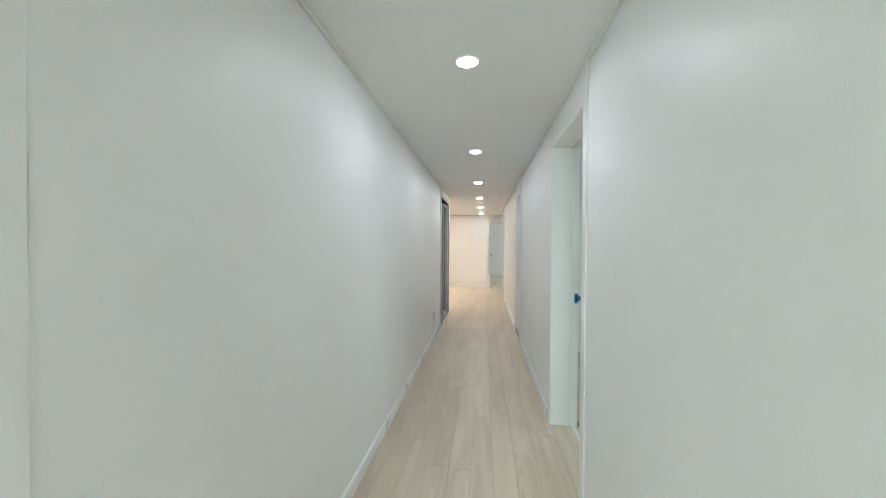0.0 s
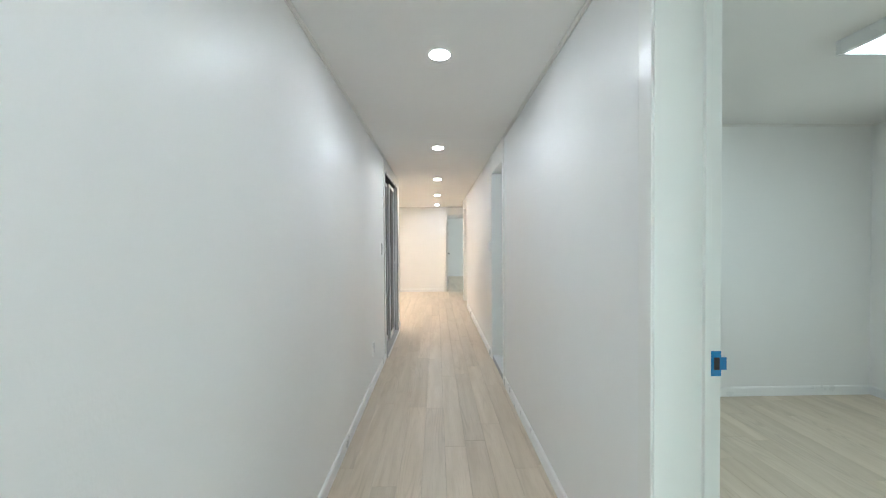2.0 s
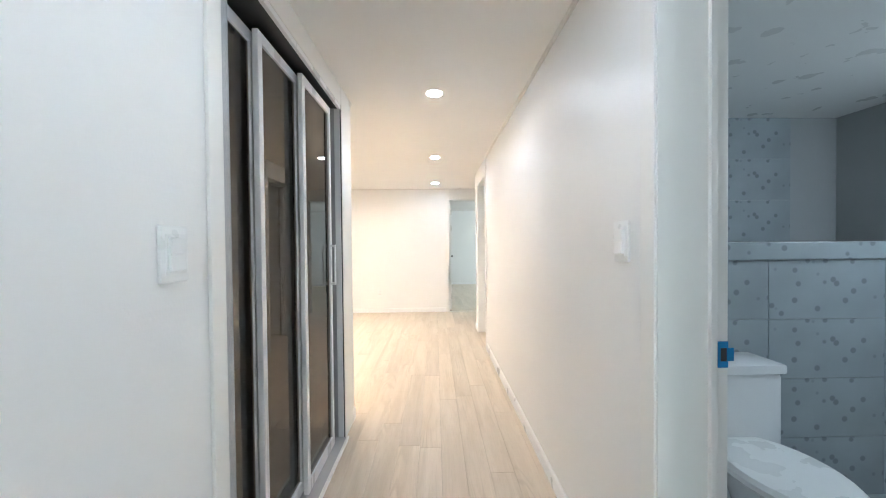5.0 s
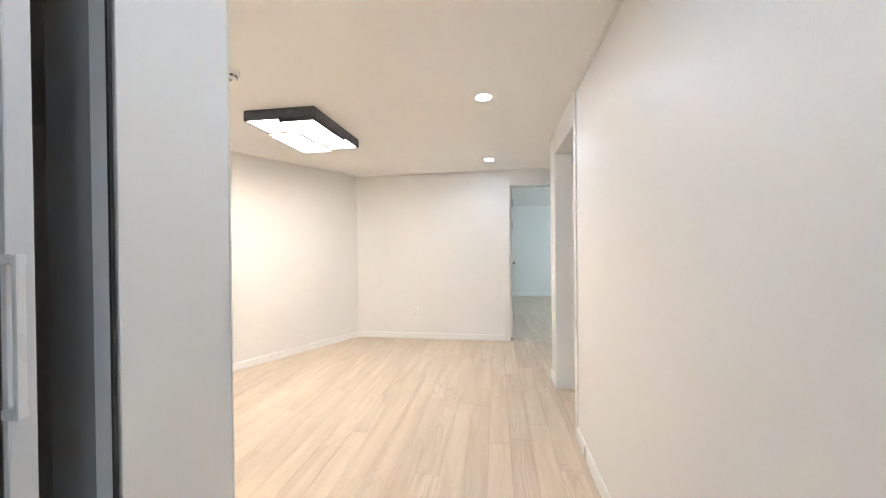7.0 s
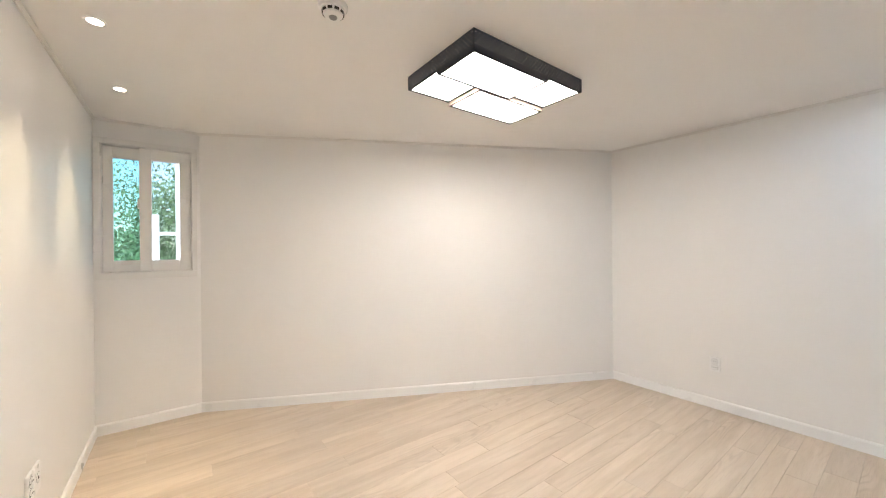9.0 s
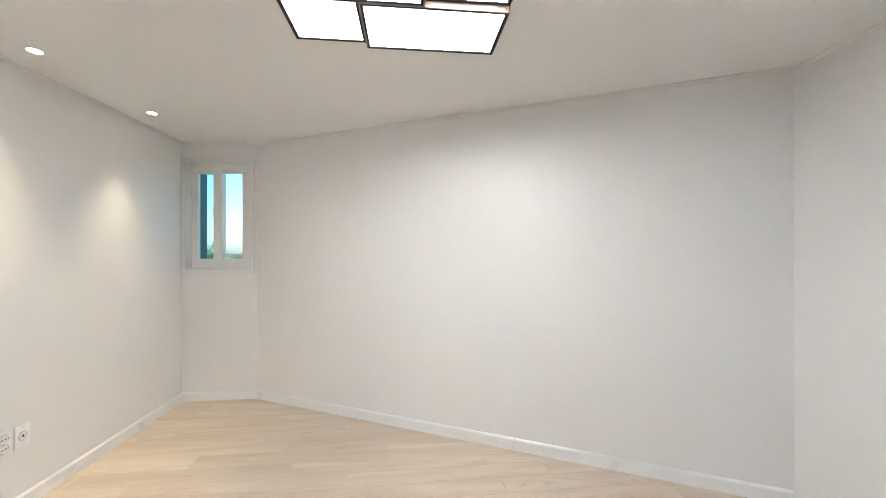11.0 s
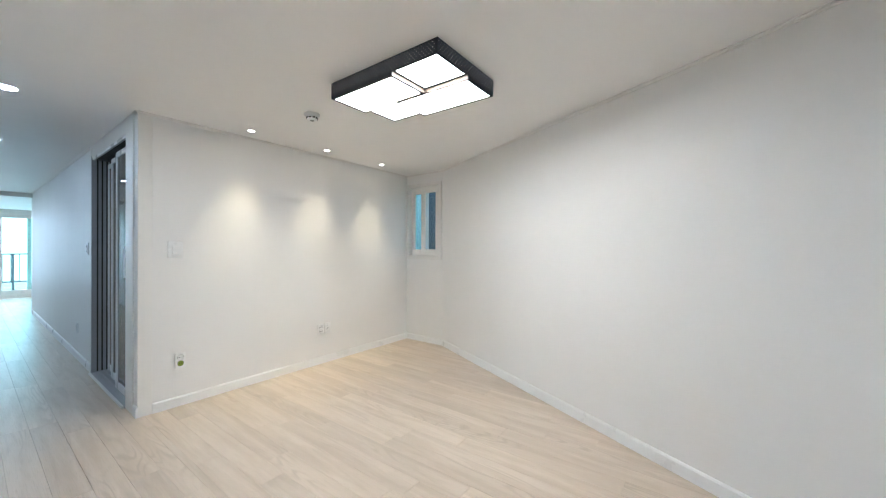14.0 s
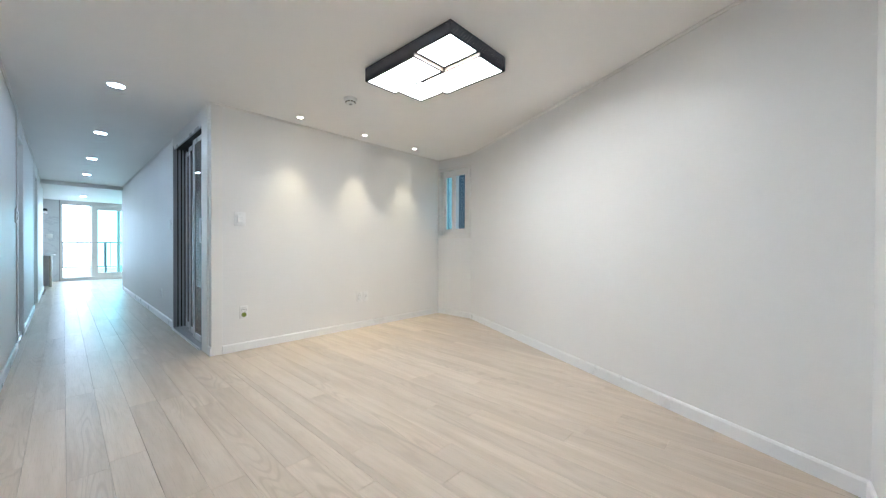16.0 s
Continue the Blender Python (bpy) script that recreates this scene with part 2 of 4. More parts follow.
def boxes(*rows, bevel=0.0):
    bm = bmesh.new()
    for row in rows:
        box(bm, *row, bevel=bevel)
    return bm


def lathe(bm, profile, steps=32, m=None):
    """A solid of revolution about z from (radius, height) pairs."""
    rings = []
    for r, z in profile:
        if r < 1e-6:
            rings.append([bm.verts.new((0, 0, z))])
        else:
            rings.append([bm.verts.new((r * math.cos(2 * math.pi * k / steps), r * math.sin(2 * math.pi * k / steps), z)) for k in range(steps)])
    for a, b in zip(rings, rings[1:]):
        for k in range(steps):
            j = (k + 1) % steps
            if len(a) == 1 and len(b) > 1:
                bm.faces.new((a[0], b[k], b[j]))
            elif len(b) == 1 and len(a) > 1:
                bm.faces.new((a[k], b[0], a[j]))
            elif len(a) > 1:
                bm.faces.new((a[k], b[k], b[j], a[j]))
    verts = [v for ring in rings for v in ring]
    if m is not None:
        bmesh.ops.transform(bm, matrix=m, verts=verts)
    bmesh.ops.recalc_face_normals(bm, faces=bm.faces)
    return bm


def tube(bm, a, b, r, steps=10, r2=None):
    a, b = Vector(a), Vector(b)
    turn = (b - a).to_track_quat("Z", "Y").to_matrix().to_4x4()
    out = bmesh.ops.create_cone(bm, cap_ends=True, segments=steps, radius1=r, radius2=r if r2 is None else r2, depth=(b - a).length)
    bmesh.ops.transform(bm, matrix=Matrix.Translation((a + b) / 2) @ turn, verts=out["verts"])
    return bm


def as_mesh(name, bm, material, smooth=False):
    data = bpy.data.meshes.new(name)
    bmesh.ops.recalc_face_normals(bm, faces=bm.faces)
    bm.to_mesh(data)
    bm.free()
    data.materials.append(material)
    if smooth:
        data.shade_smooth()
        data.set_sharp_from_angle(angle=radians(35))
    return data


def part(name, bm, material, parent, label="", smooth=False):
    ob = new(name, as_mesh(name, bm, material, smooth))
    ob.parent = parent
    return tagged(ob, label)


def structure(name, bm, material, label, category):
    return tagged(new(name, as_mesh(name, bm, material)), label, category, "", "structure")


def thing(name, m, label, category, group=""):
    ob = new(name)
    ob.empty_display_size = 0.1
    ob.matrix_world = m
    return tagged(ob, label, category, group)


# ---- plan ----
WEST, EAST = -0.612, 0.60
ROOM_SOUTH, ROOM_NORTH = 8.157, 12.137
WINDOW_WALL = -3.558
BEND = Vector((-3.565, 8.775, 0))
CORNER = Vector((-1.885, 12.137, 0))
SLANT = math.atan2(CORNER.y - BEND.y, CORNER.x - BEND.x)
DOORS = ((2.74, 3.56), (5.87, 6.51), (9.81, 10.57))
DOOR_TOP = 2.072
NORTH_DOOR = (0.254, 1.03)
SLIDE = (6.62, 7.87)
SLIDE_TOP = 2.14
J = 0.035
TOP = CEIL + 0.12
S_WIN = -2.30


def slant_x(y):
    """x of the slanted wall's room face at y."""
    return BEND.x + (y - BEND.y) / math.tan(SLANT)


# ---- walls ----
structure("wall_corridor_west", boxes(
    (WEST - 0.14, WEST, 1.308, SLIDE[0] - J, 0, CEIL),
    (WEST - 0.14, WEST, SLIDE[1] + J, ROOM_SOUTH, 0, CEIL),
    (WEST - 0.14, WEST, SLIDE[0] - J, SLIDE[1] + J, SLIDE_TOP + J, CEIL)),
    WALLPAPER, "white papered corridor wall with a sliding door opening", "wall")
rows, y = [], 0.0
for a, b in DOORS:
    rows += [(EAST, EAST + 0.17, y, a - J, 0, CEIL), (EAST, EAST + 0.17, a - J, b + J, DOOR_TOP + J, CEIL)]
    y = b + J
rows += [(EAST, EAST + 0.17, y, 10.87, 0, CEIL), (EAST + 0.17, 1.32, 10.72, 10.87, 0, CEIL)]
structure("wall_corridor_east", boxes(*rows), WALLPAPER, "white papered corridor wall with three doorways", "wall")
structure("wall_room_south", boxes((-3.70, WEST - 0.14, 8.017, ROOM_SOUTH, 0, CEIL)), WALLPAPER, "white papered wall washed by warm spotlights", "wall")
structure("wall_room_window", boxes(
    (-3.70, WINDOW_WALL, ROOM_SOUTH, 8.19, 0, CEIL), (-3.70, WINDOW_WALL, 8.742, 8.80, 0, CEIL),
    (-3.70, WINDOW_WALL, 8.19, 8.742, 0, 1.158), (-3.70, WINDOW_WALL, 8.19, 8.742, 2.112, CEIL)),
    WALLPAPER, "short white papered wall holding the small window", "wall")
bm = boxes((-0.10, (CORNER - BEND).length + 0.25, 0.0, 0.14, 0, CEIL))
bm.transform(pose(BEND.x, BEND.y, 0, 0, 0, math.degrees(SLANT)))
structure("wall_room_slanted", bm, WALLPAPER, "long plain white papered wall set at a slant", "wall")
structure("wall_room_north", boxes(
    (-2.10, NORTH_DOOR[0] - J, ROOM_NORTH, 12.287, 0, CEIL), (NORTH_DOOR[1] + J, 1.32, ROOM_NORTH, 12.287, 0, CEIL),
    (NORTH_DOOR[0] - J, NORTH_DOOR[1] + J, ROOM_NORTH, 12.287, DOOR_TOP + J, CEIL)),
    WALLPAPER, "white papered end wall with a doorway", "wall")
structure("wall_niche_east", boxes((1.17, 1.32, 10.87, ROOM_NORTH, 0, CEIL)), WALLPAPER, "plain white papered wall beside the end doorway", "wall")
# side room
structure("wall_side_room_north", boxes((EAST + 0.17, 3.8, 5.49, 5.61, 0, CEIL)), WALLPAPER, "plain white papered wall of the side room", "wall")
structure("wall_side_room_south", boxes((EAST + 0.17, 3.8, 1.70, 1.82, 0, CEIL)), WALLPAPER, "plain white papered wall of the side room", "wall")
structure("wall_side_room_east", boxes((3.65, 3.8, 1.82, 5.49, 0, CEIL)), WALLPAPER, "plain white papered outer wall of the side room", "wall")
# bathroom
structure("wall_bathroom_east", boxes((2.95, 3.1, 5.61, 8.24, 0, CEIL)), GROUT, "grey bathroom wall", "wall")
structure("wall_bathroom_north", boxes((EAST + 0.17, 3.1, 8.12, 8.24, 0, CEIL)), GROUT, "grey grouted bathroom wall behind terrazzo tiles", "wall")
# room behind the hinged door
structure("wall_east_room_east", boxes((3.65, 3.8, 8.24, 10.87, 0, CEIL)), WALLPAPER, "plain white papered wall", "wall")
structure("wall_east_room_north", boxes((1.32, 3.8, 10.72, 10.87, 0, CEIL)), WALLPAPER, "plain white papered wall", "wall")
# bedroom behind the end door
structure("wall_bedroom_north", boxes((-2.1, 3.8, 16.50, 16.64, 0, CEIL)), WALLPAPER, "plain white papered bedroom wall", "wall")
structure("wall_bedroom_west", boxes((-2.1, -1.96, 12.287, 16.50, 0, CEIL)), WALLPAPER, "plain white papered bedroom wall", "wall")
structure("wall_bedroom_east", boxes((3.65, 3.8, 12.137, 16.50, 0, CEIL)), WALLPAPER, "plain white papered bedroom wall", "wall")
structure("wall_bedroom_south", boxes((1.32, 3.65, 12.137, 12.287, 0, CEIL)), WALLPAPER, "plain white papered bedroom wall", "wall")
# entry behind the sliding door
structure("wall_entry_west", boxes((-2.5, -2.36, 6.35, 8.017, 0, CEIL)), WALLPAPER, "plain wall of the dark entry hall", "wall")
structure("wall_entry_south", boxes((-2.36, WEST - 0.14, 6.35, 6.47, 0, CEIL)), WALLPAPER, "plain wall of the dark entry hall", "wall")
# kitchen and balcony side
structure("wall_living_north", boxes((-4.2, WEST - 0.14, 1.308, 1.45, 0, CEIL)), WALLPAPER, "plain white papered living room wall", "wall")
structure("wall_living_west", boxes((-4.2, -4.06, S_WIN, 1.30, 0, CEIL)), WALLPAPER, "plain white papered living room wall", "wall")
structure("wall_kitchen_north", boxes((EAST + 0.17, 3.8, -0.02, 0.12, 0, CEIL)), WALLPAPER, "plain white papered kitchen wall", "wall")
structure("wall_kitchen_east", boxes((3.65, 3.8, S_WIN, -0.02, 0, CEIL)), WALLPAPER, "plain white papered kitchen wall", "wall")
structure("wall_balcony", boxes(
    (-4.2, -2.05, S_WIN - 0.16, S_WIN, 0, CEIL), (0.37, 3.8, S_WIN - 0.16, S_WIN, 0, CEIL),
    (-2.05, 0.37, S_WIN - 0.16, S_WIN, 2.15, CEIL)), WALLPAPER, "outer wall around the balcony door", "wall")

# ---- ceilings ----
structure("ceiling", boxes((-4.2, 3.8, 1.30, 16.64, CEIL, TOP)), CEILING_PAPER, "flat white papered ceiling", "ceiling")
structure("ceiling_living", boxes((-4.2, 3.8, S_WIN - 0.16, 1.30, SOUTH_CEIL, TOP)), CEILING_PAPER, "slightly lower white ceiling by the balcony", "ceiling")
structure("ceiling_bathroom", boxes((EAST + 0.18, 2.95, 5.61, 8.12, 2.16, 2.22)), PVC, "white panelled bathroom ceiling", "ceiling")


# ---- skirting and ceiling moulding ----
def strip(name, a, b, material, z0, z1, depth, label, category):
    """A strip along the floor or ceiling from a to b, standing out to the left of that way."""
    a, b = Vector((*a, 0)), Vector((*b, 0))
    d = b - a
    bm = bmesh.new()
    if z0 < 1:
        shape = [(0, z0), (depth, z0), (depth, z1 - 0.012), (depth - 0.004, z1 - 0.004), (depth - 0.008, z1), (0, z1)]
    else:
        shape = [(0, z0), (0.006, z0), (depth * 0.55, z0 + 0.008), (depth, z1 - 0.006), (depth, z1), (0, z1)]
    ends = [[bm.verts.new((x, p, q)) for p, q in shape] for x in (0, d.length)]
    n = len(shape)
    for k in range(n):
        bm.faces.new((ends[0][k], ends[1][k], ends[1][(k + 1) % n], ends[0][(k + 1) % n]))
    bm.faces.new(ends[0])
    bm.faces.new(list(reversed(ends[1])))
    bm.transform(pose(a.x, a.y, 0, 0, 0, math.degrees(math.atan2(d.y, d.x))))
    return structure(name, bm, material, label, category)


def skirt(a, b):
    strip("baseboard", a, b, BASE_TRIM, 0.0, 0.078, 0.013, "white skirting board along the wall foot", "baseboard")


def crown(a, b):
    strip("trim", a, b, CROWN, CEIL - 0.018, CEIL, 0.016, "thin off-white ceiling moulding", "moulding")


def wall_line(a, b, low=True, high=True):
    if low:
        skirt(a, b)
    if high:
        crown(a, b)


CAS = 0.072
for a, b in ((0.0, DOORS[0][0] - CAS), (DOORS[0][1] + CAS, DOORS[1][0] - CAS), (DOORS[1][1] + CAS, DOORS[2][0] - CAS), (DOORS[2][1] + CAS, 10.87)):
    skirt((EAST, a), (EAST, b))
    if b > 1.5:
        crown((EAST, max(a, 1.30)), (EAST, b))
wall_line((WEST, SLIDE[0] - 0.09), (WEST, 1.308))
wall_line((WEST, ROOM_SOUTH + 0.007), (WEST, SLIDE[1] + 0.205))
skirt((-3.558, ROOM_SOUTH), (WEST - 0.085, ROOM_SOUTH))
crown((-3.558, ROOM_SOUTH), (WEST, ROOM_SOUTH))
structure("trim_corner_living", boxes((WEST - 0.14, WEST + 0.003, 1.12, 1.3075, 0, CEIL - 0.001), bevel=0.003), WALLPAPER, "white papered corner board at the corridor mouth", "trim")
structure("trim_corner", boxes((WEST - 0.085, WEST + 0.002, ROOM_SOUTH + 0.0005, ROOM_SOUTH + 0.007, 0, CEIL - 0.018), bevel=0.002), TRIM, "white corner board at the end of the spotlit wall", "trim")
wall_line((WINDOW_WALL, 8.785), (WINDOW_WALL, ROOM_SOUTH))
wall_line((CORNER.x, CORNER.y), (BEND.x, BEND.y))
wall_line((NORTH_DOOR[0] - CAS, ROOM_NORTH), (CORNER.x, ROOM_NORTH))
wall_line((1.17, 10.87), (1.17, ROOM_NORTH))
wall_line((EAST, 10.87), (1.17, 10.87))
wall_line((3.65, 5.49), (EAST + 0.17, 5.49))
wall_line((3.65, 1.82), (3.65, 5.49))
wall_line((3.65, 16.50), (-1.96, 16.50))
wall_line((3.65, 12.287), (3.65, 16.5))


# ---- door frames ----
def door_frame(name, m, width, depth, top, label, sill=0.0, cas=CAS, head=True):
    """Lining and full-height casing for an opening from x=0 to width, with the wall face at y=0 and the room behind at +y."""
    ob = tagged(thing(name, m, label, "door frame"), kind="structure")
    e = 0.010
    part("jamb", boxes((-J, 0, -0.004, depth + 0.02, 0, top + J), bevel=0.002), TRIM, ob)
    part("jamb", boxes((width, width + J, -0.004, depth + 0.02, 0, top + J), bevel=0.002), TRIM, ob)
    part("head_jamb", boxes((0, width, -0.004, depth + 0.02, top, top + J), bevel=0.002), TRIM, ob)
    part("door_stop", boxes((0, 0.012, depth - 0.035, depth - 0.018, sill, top - 0.012), (width - 0.012, width, depth - 0.035, depth - 0.018, sill, top - 0.012),
                            (0, width, depth - 0.035, depth - 0.018, top - 0.012, top), bevel=0.001), TRIM, ob)
    part("casing", boxes((-cas, -0.006, -e, -0.0005, 0, CEIL - 0.001), bevel=0.003), TRIM, ob)
    part("casing", boxes((width + 0.006, width + cas, -e, -0.0005, 0, CEIL - 0.001), bevel=0.003), TRIM, ob)
    if head:
        part("header_panel", boxes((-0.006, width + 0.006, -0.006, -0.0005, top + 0.022, CEIL - 0.001), bevel=0.002), TRIM, ob)
        part("head_bead", boxes((-0.006, width + 0.006, -e, -0.0005, top + 0.004, top + 0.018), bevel=0.002), TRIM, ob)
    return ob


def strike(parent, y, z):
    """Strike plate under blue film on the jamb at local x=0."""
    plate = part("strike_plate", boxes((0, 0.003, y - 0.014, y + 0.014, z - 0.036, z + 0.036), (0, 0.003, y + 0.014, y + 0.030, z - 0.018, z + 0.018), bevel=0.001), BLUE_FILM, parent, "steel strike plate under blue protective film")
    part("latch_hole", boxes((0.0004, 0.0038, y - 0.007, y + 0.009, z - 0.018, z + 0.018)), DARK_PLASTIC, plate)


LABELS = ("white door lining and casing of an empty doorway", "white door lining of the bathroom with a raised sill", "white door lining and casing with an open door")
for k, (a, b) in enumerate(DOORS):
    ob = door_frame("door_%d" % (k + 1), pose(EAST, b, 0, 0, 0, -90), b - a, 0.17, DOOR_TOP, LABELS[k], 0.05 if k == 1 else 0.0)
    if k < 2:
        strike(ob, 0.175, 0.957)
    if k == 1:
        part("sill", boxes((0.0, b - a, 0.0, 0.19, 0, 0.05), bevel=0.003), CERAMIC, ob, "white stone threshold")
    if k == 0:
        part("threshold", boxes((0.0, b - a, 0.145, 0.175, 0, 0.006), bevel=0.002), TRIM, ob)
north_frame = door_frame("door_4", pose(NORTH_DOOR[0], ROOM_NORTH, 0), NORTH_DOOR[1] - NORTH_DOOR[0], 0.15, DOOR_TOP, "white door lining and casing of the end doorway")
part("threshold", boxes((0.0, NORTH_DOOR[1] - NORTH_DOOR[0], 0.0, 0.012, 0, 0.004)), TRIM, north_frame)


def hinge(parent, x, y, z):
    h = part("hinge", boxes((x - 0.022, x + 0.022, y - 0.002, y + 0.002, z - 0.05, z + 0.05), bevel=0.001), STEEL, parent, "brushed steel butt hinge")
    part("pin", tube(bmesh.new(), (x, y - 0.004, z - 0.052), (x, y - 0.004, z + 0.052), 0.006), STEEL, h)


def door_leaf(m, label, width, hinge_side_y):
    """A flush leaf hinged at local x=0, running along +x, 38 mm thick along y."""
    ob = thing("door_leaf", m, label, "door")
    part("panel", boxes((0.0, width, 0, 0.038, 0.008, 2.062), bevel=0.002), TRIM, ob)
    knob = part("knob", lathe(bmesh.new(), [(0, 0), (0.026, 0), (0.026, 0.008), (0.011, 0.012), (0.010, 0.03), (0.022, 0.038), (0.026, 0.05), (0.021, 0.062), (0, 0.065)], 24, pose(width - 0.06, 0, 1.0, 90, 0, 0)), DARK_KNOB, ob, "round dark steel door knob", True)
    for z in (0.26, 1.55, 1.86):
        hinge(ob, -0.002, hinge_side_y, z)
    return ob


# hinged at the far jamb, opened square into the east room
door_leaf(pose(EAST + 0.205, DOORS[2][1] - 0.006, 0, 0, 0, 0), "white flush door standing open into the room", 0.73, -0.004)
# hinged at the west jamb, opened square into the bedroom
door_leaf(pose(NORTH_DOOR[0] + 0.040, ROOM_NORTH + 0.185, 0, 0, 0, 90), "white flush door with a steel knob standing open", 0.74, 0.0)

# ---- sliding entry door ----
slide_w = SLIDE[1] - SLIDE[0]
slide = tagged(thing("door_5", pose(WEST, SLIDE[0], 0, 0, 0, 90), "white casing of the three-panel sliding glass door", "door frame"), kind="structure")
part("casing", boxes((-0.095, -0.004, -0.012, -0.0005, 0, CEIL - 0.001), bevel=0.003), TRIM, slide)
part("casing", boxes((slide_w + 0.004, slide_w + 0.205, -0.012, -0.0005, 0, CEIL - 0.001), bevel=0.003), TRIM, slide)
part("header_panel", boxes((-0.004, slide_w + 0.004, -0.009, -0.0005, SLIDE_TOP + 0.02, CEIL - 0.001), bevel=0.002), TRIM, slide)
part("jamb_channel", boxes((-J, 0, -0.012, 0.14, 0, SLIDE_TOP + J), bevel=0.002), ALU_GREY, slide, "grey aluminium side channel")
part("jamb_seal", boxes((0.0, 0.006, 0.060, 0.072, 0.02, SLIDE_TOP)), DARK_PLASTIC, slide, "black rubber seal")
# Raised black strips put in for the shaded gaps beside the panel stiles.
for y in (0.026, 0.096, 0.124):
    part("jamb_gap_shade", boxes((0.0, 0.002, y, y + 0.012, 0.02, SLIDE_TOP)), DARK_PLASTIC, slide, "black strip for a shaded gap by the side channel")
part("jamb_channel", boxes((slide_w, slide_w + J, -0.004, 0.14, 0, SLIDE_TOP + J), bevel=0.002), ALU_GREY, slide, "grey aluminium side channel")
part("jamb_lip", boxes((slide_w - 0.005, slide_w - 0.0005, -0.003, 0.034, 0.014, SLIDE_TOP - 0.006), bevel=0.0015), ALU, slide, "silver lip of the side channel")
part("jamb_seal", boxes((slide_w - 0.007, slide_w - 0.0005, -0.009, -0.004, 0.014, SLIDE_TOP - 0.006)), DARK_PLASTIC, slide, "black rubber seal")
part("head_track", boxes((0, slide_w, 0.012, 0.14, SLIDE_TOP, SLIDE_TOP + J), bevel=0.002), DARK_PLASTIC, slide, "dark recessed head track")
part("head_lip", boxes((0, slide_w, -0.006, 0.012, SLIDE_TOP - 0.004, SLIDE_TOP + J), bevel=0.002), ALU, slide)
part("floor_track", boxes((0, slide_w, -0.018, 0.14, 0.0, 0.012), (0, slide_w, 0.044, 0.048, 0.012, 0.02), (0, slide_w, 0.080, 0.084, 0.012, 0.02), (0, slide_w, 0.116, 0.120, 0.012, 0.02)), ALU_GREY, slide, "grey floor track with three rails")
part("sill_strip", boxes((-0.004, slide_w + 0.004, -0.034, -0.019, 0, 0.02), bevel=0.003), TRIM, slide)


def sliding_panel(x0, x1, depth, handle):
    ob = thing("sliding_door_panel", slide.matrix_world @ pose(x0, depth, 0.02), "bronze glass sliding door panel in a silver frame", "sliding door", "panels of the sliding door")
    w, h, s = x1 - x0, SLIDE_TOP - 0.052, 0.035
    part("stile", boxes((0, s, 0, 0.024, 0, h), bevel=0.003), ALU, ob)
    part("stile", boxes((w - s, w, 0, 0.024, 0, h), bevel=0.003), ALU, ob)
    part("rail", boxes((s, w - s, 0, 0.024, h - 0.045, h), bevel=0.003), ALU, ob)
    part("rail", boxes((s, w - s, 0, 0.024, 0, 0.06), bevel=0.003), ALU, ob)
    pane = part("pane", boxes((s - 0.004, w - s + 0.004, 0.010, 0.013, 0.056, h - 0.041)), BRONZE_GLASS, ob, "dark bronze tinted glass")
    if handle:
        bar = part("handle", boxes((w - s - 0.008, w - s + 0.004, -0.032, -0.022, 1.0, 1.245), bevel=0.003), PLASTIC, ob, "slim white bar handle")
        part("handle_post", boxes((w - s - 0.008, w - s + 0.010, -0.024, 0.0, 1.0, 1.014)), PLASTIC, bar)
        part("handle_post", boxes((w - s - 0.008, w - s + 0.010, -0.024, 0.0, 1.231, 1.245)), PLASTIC, bar)
    return ob


sliding_panel(0.705, 1.165, 0.034, True)
sliding_panel(0.345, 0.752, 0.070, False)
sliding_panel(0.005, 0.392, 0.106, False)

# ---- ceiling lights ----
def downlight(m, r, glow, label, group):
    ob = thing("downlight", m, label, "downlight", group)
    part("trim_ring", lathe(bmesh.new(), [(r, 0.0), (r + 0.010, 0.0), (r + 0.010, -0.002), (r + 0.004, -0.004), (r, -0.003), (r, 0)], 40), PLASTIC, ob, "", True)
    part("diffuser", lathe(bmesh.new(), [(0, -0.0022), (r * 0.995, -0.0022), (r * 0.995, -0.0005)], 40), glow, ob, "lit round diffuser")
    return ob


for y in (2.647, 4.405, 6.193, 7.972, 9.754, 11.519):
    downlight(pose(0.0, y, CEIL), 0.052, DOWN_GLOW, "round white recessed ceiling downlight, lit", "corridor downlights")
for x in (-1.325, -2.089, -2.862):
    downlight(pose(x, 8.376, CEIL), 0.027, SPOT_GLOW, "small round warm recessed spotlight, lit", "wall-washing spotlights")
    data = bpy.data.lights.new("spot", "SPOT")
    data.energy, data.color = SPOT_POWER, (1.0, 0.76, 0.42)
    data.spot_size, data.spot_blend, data.shadow_soft_size = radians(58), 1.0, 0.04
    new("spot", data).matrix_world = look((x, 8.376, CEIL - 0.012), (x, 8.31, 0))
for x, y in ((-0.05, -0.75), (-1.6, -0.75), (1.4, -0.9)):
    downlight(pose(x, y, SOUTH_CEIL), 0.052, SOUTH_GLOW, "round white recessed ceiling downlight, lit", "kitchen downlights")

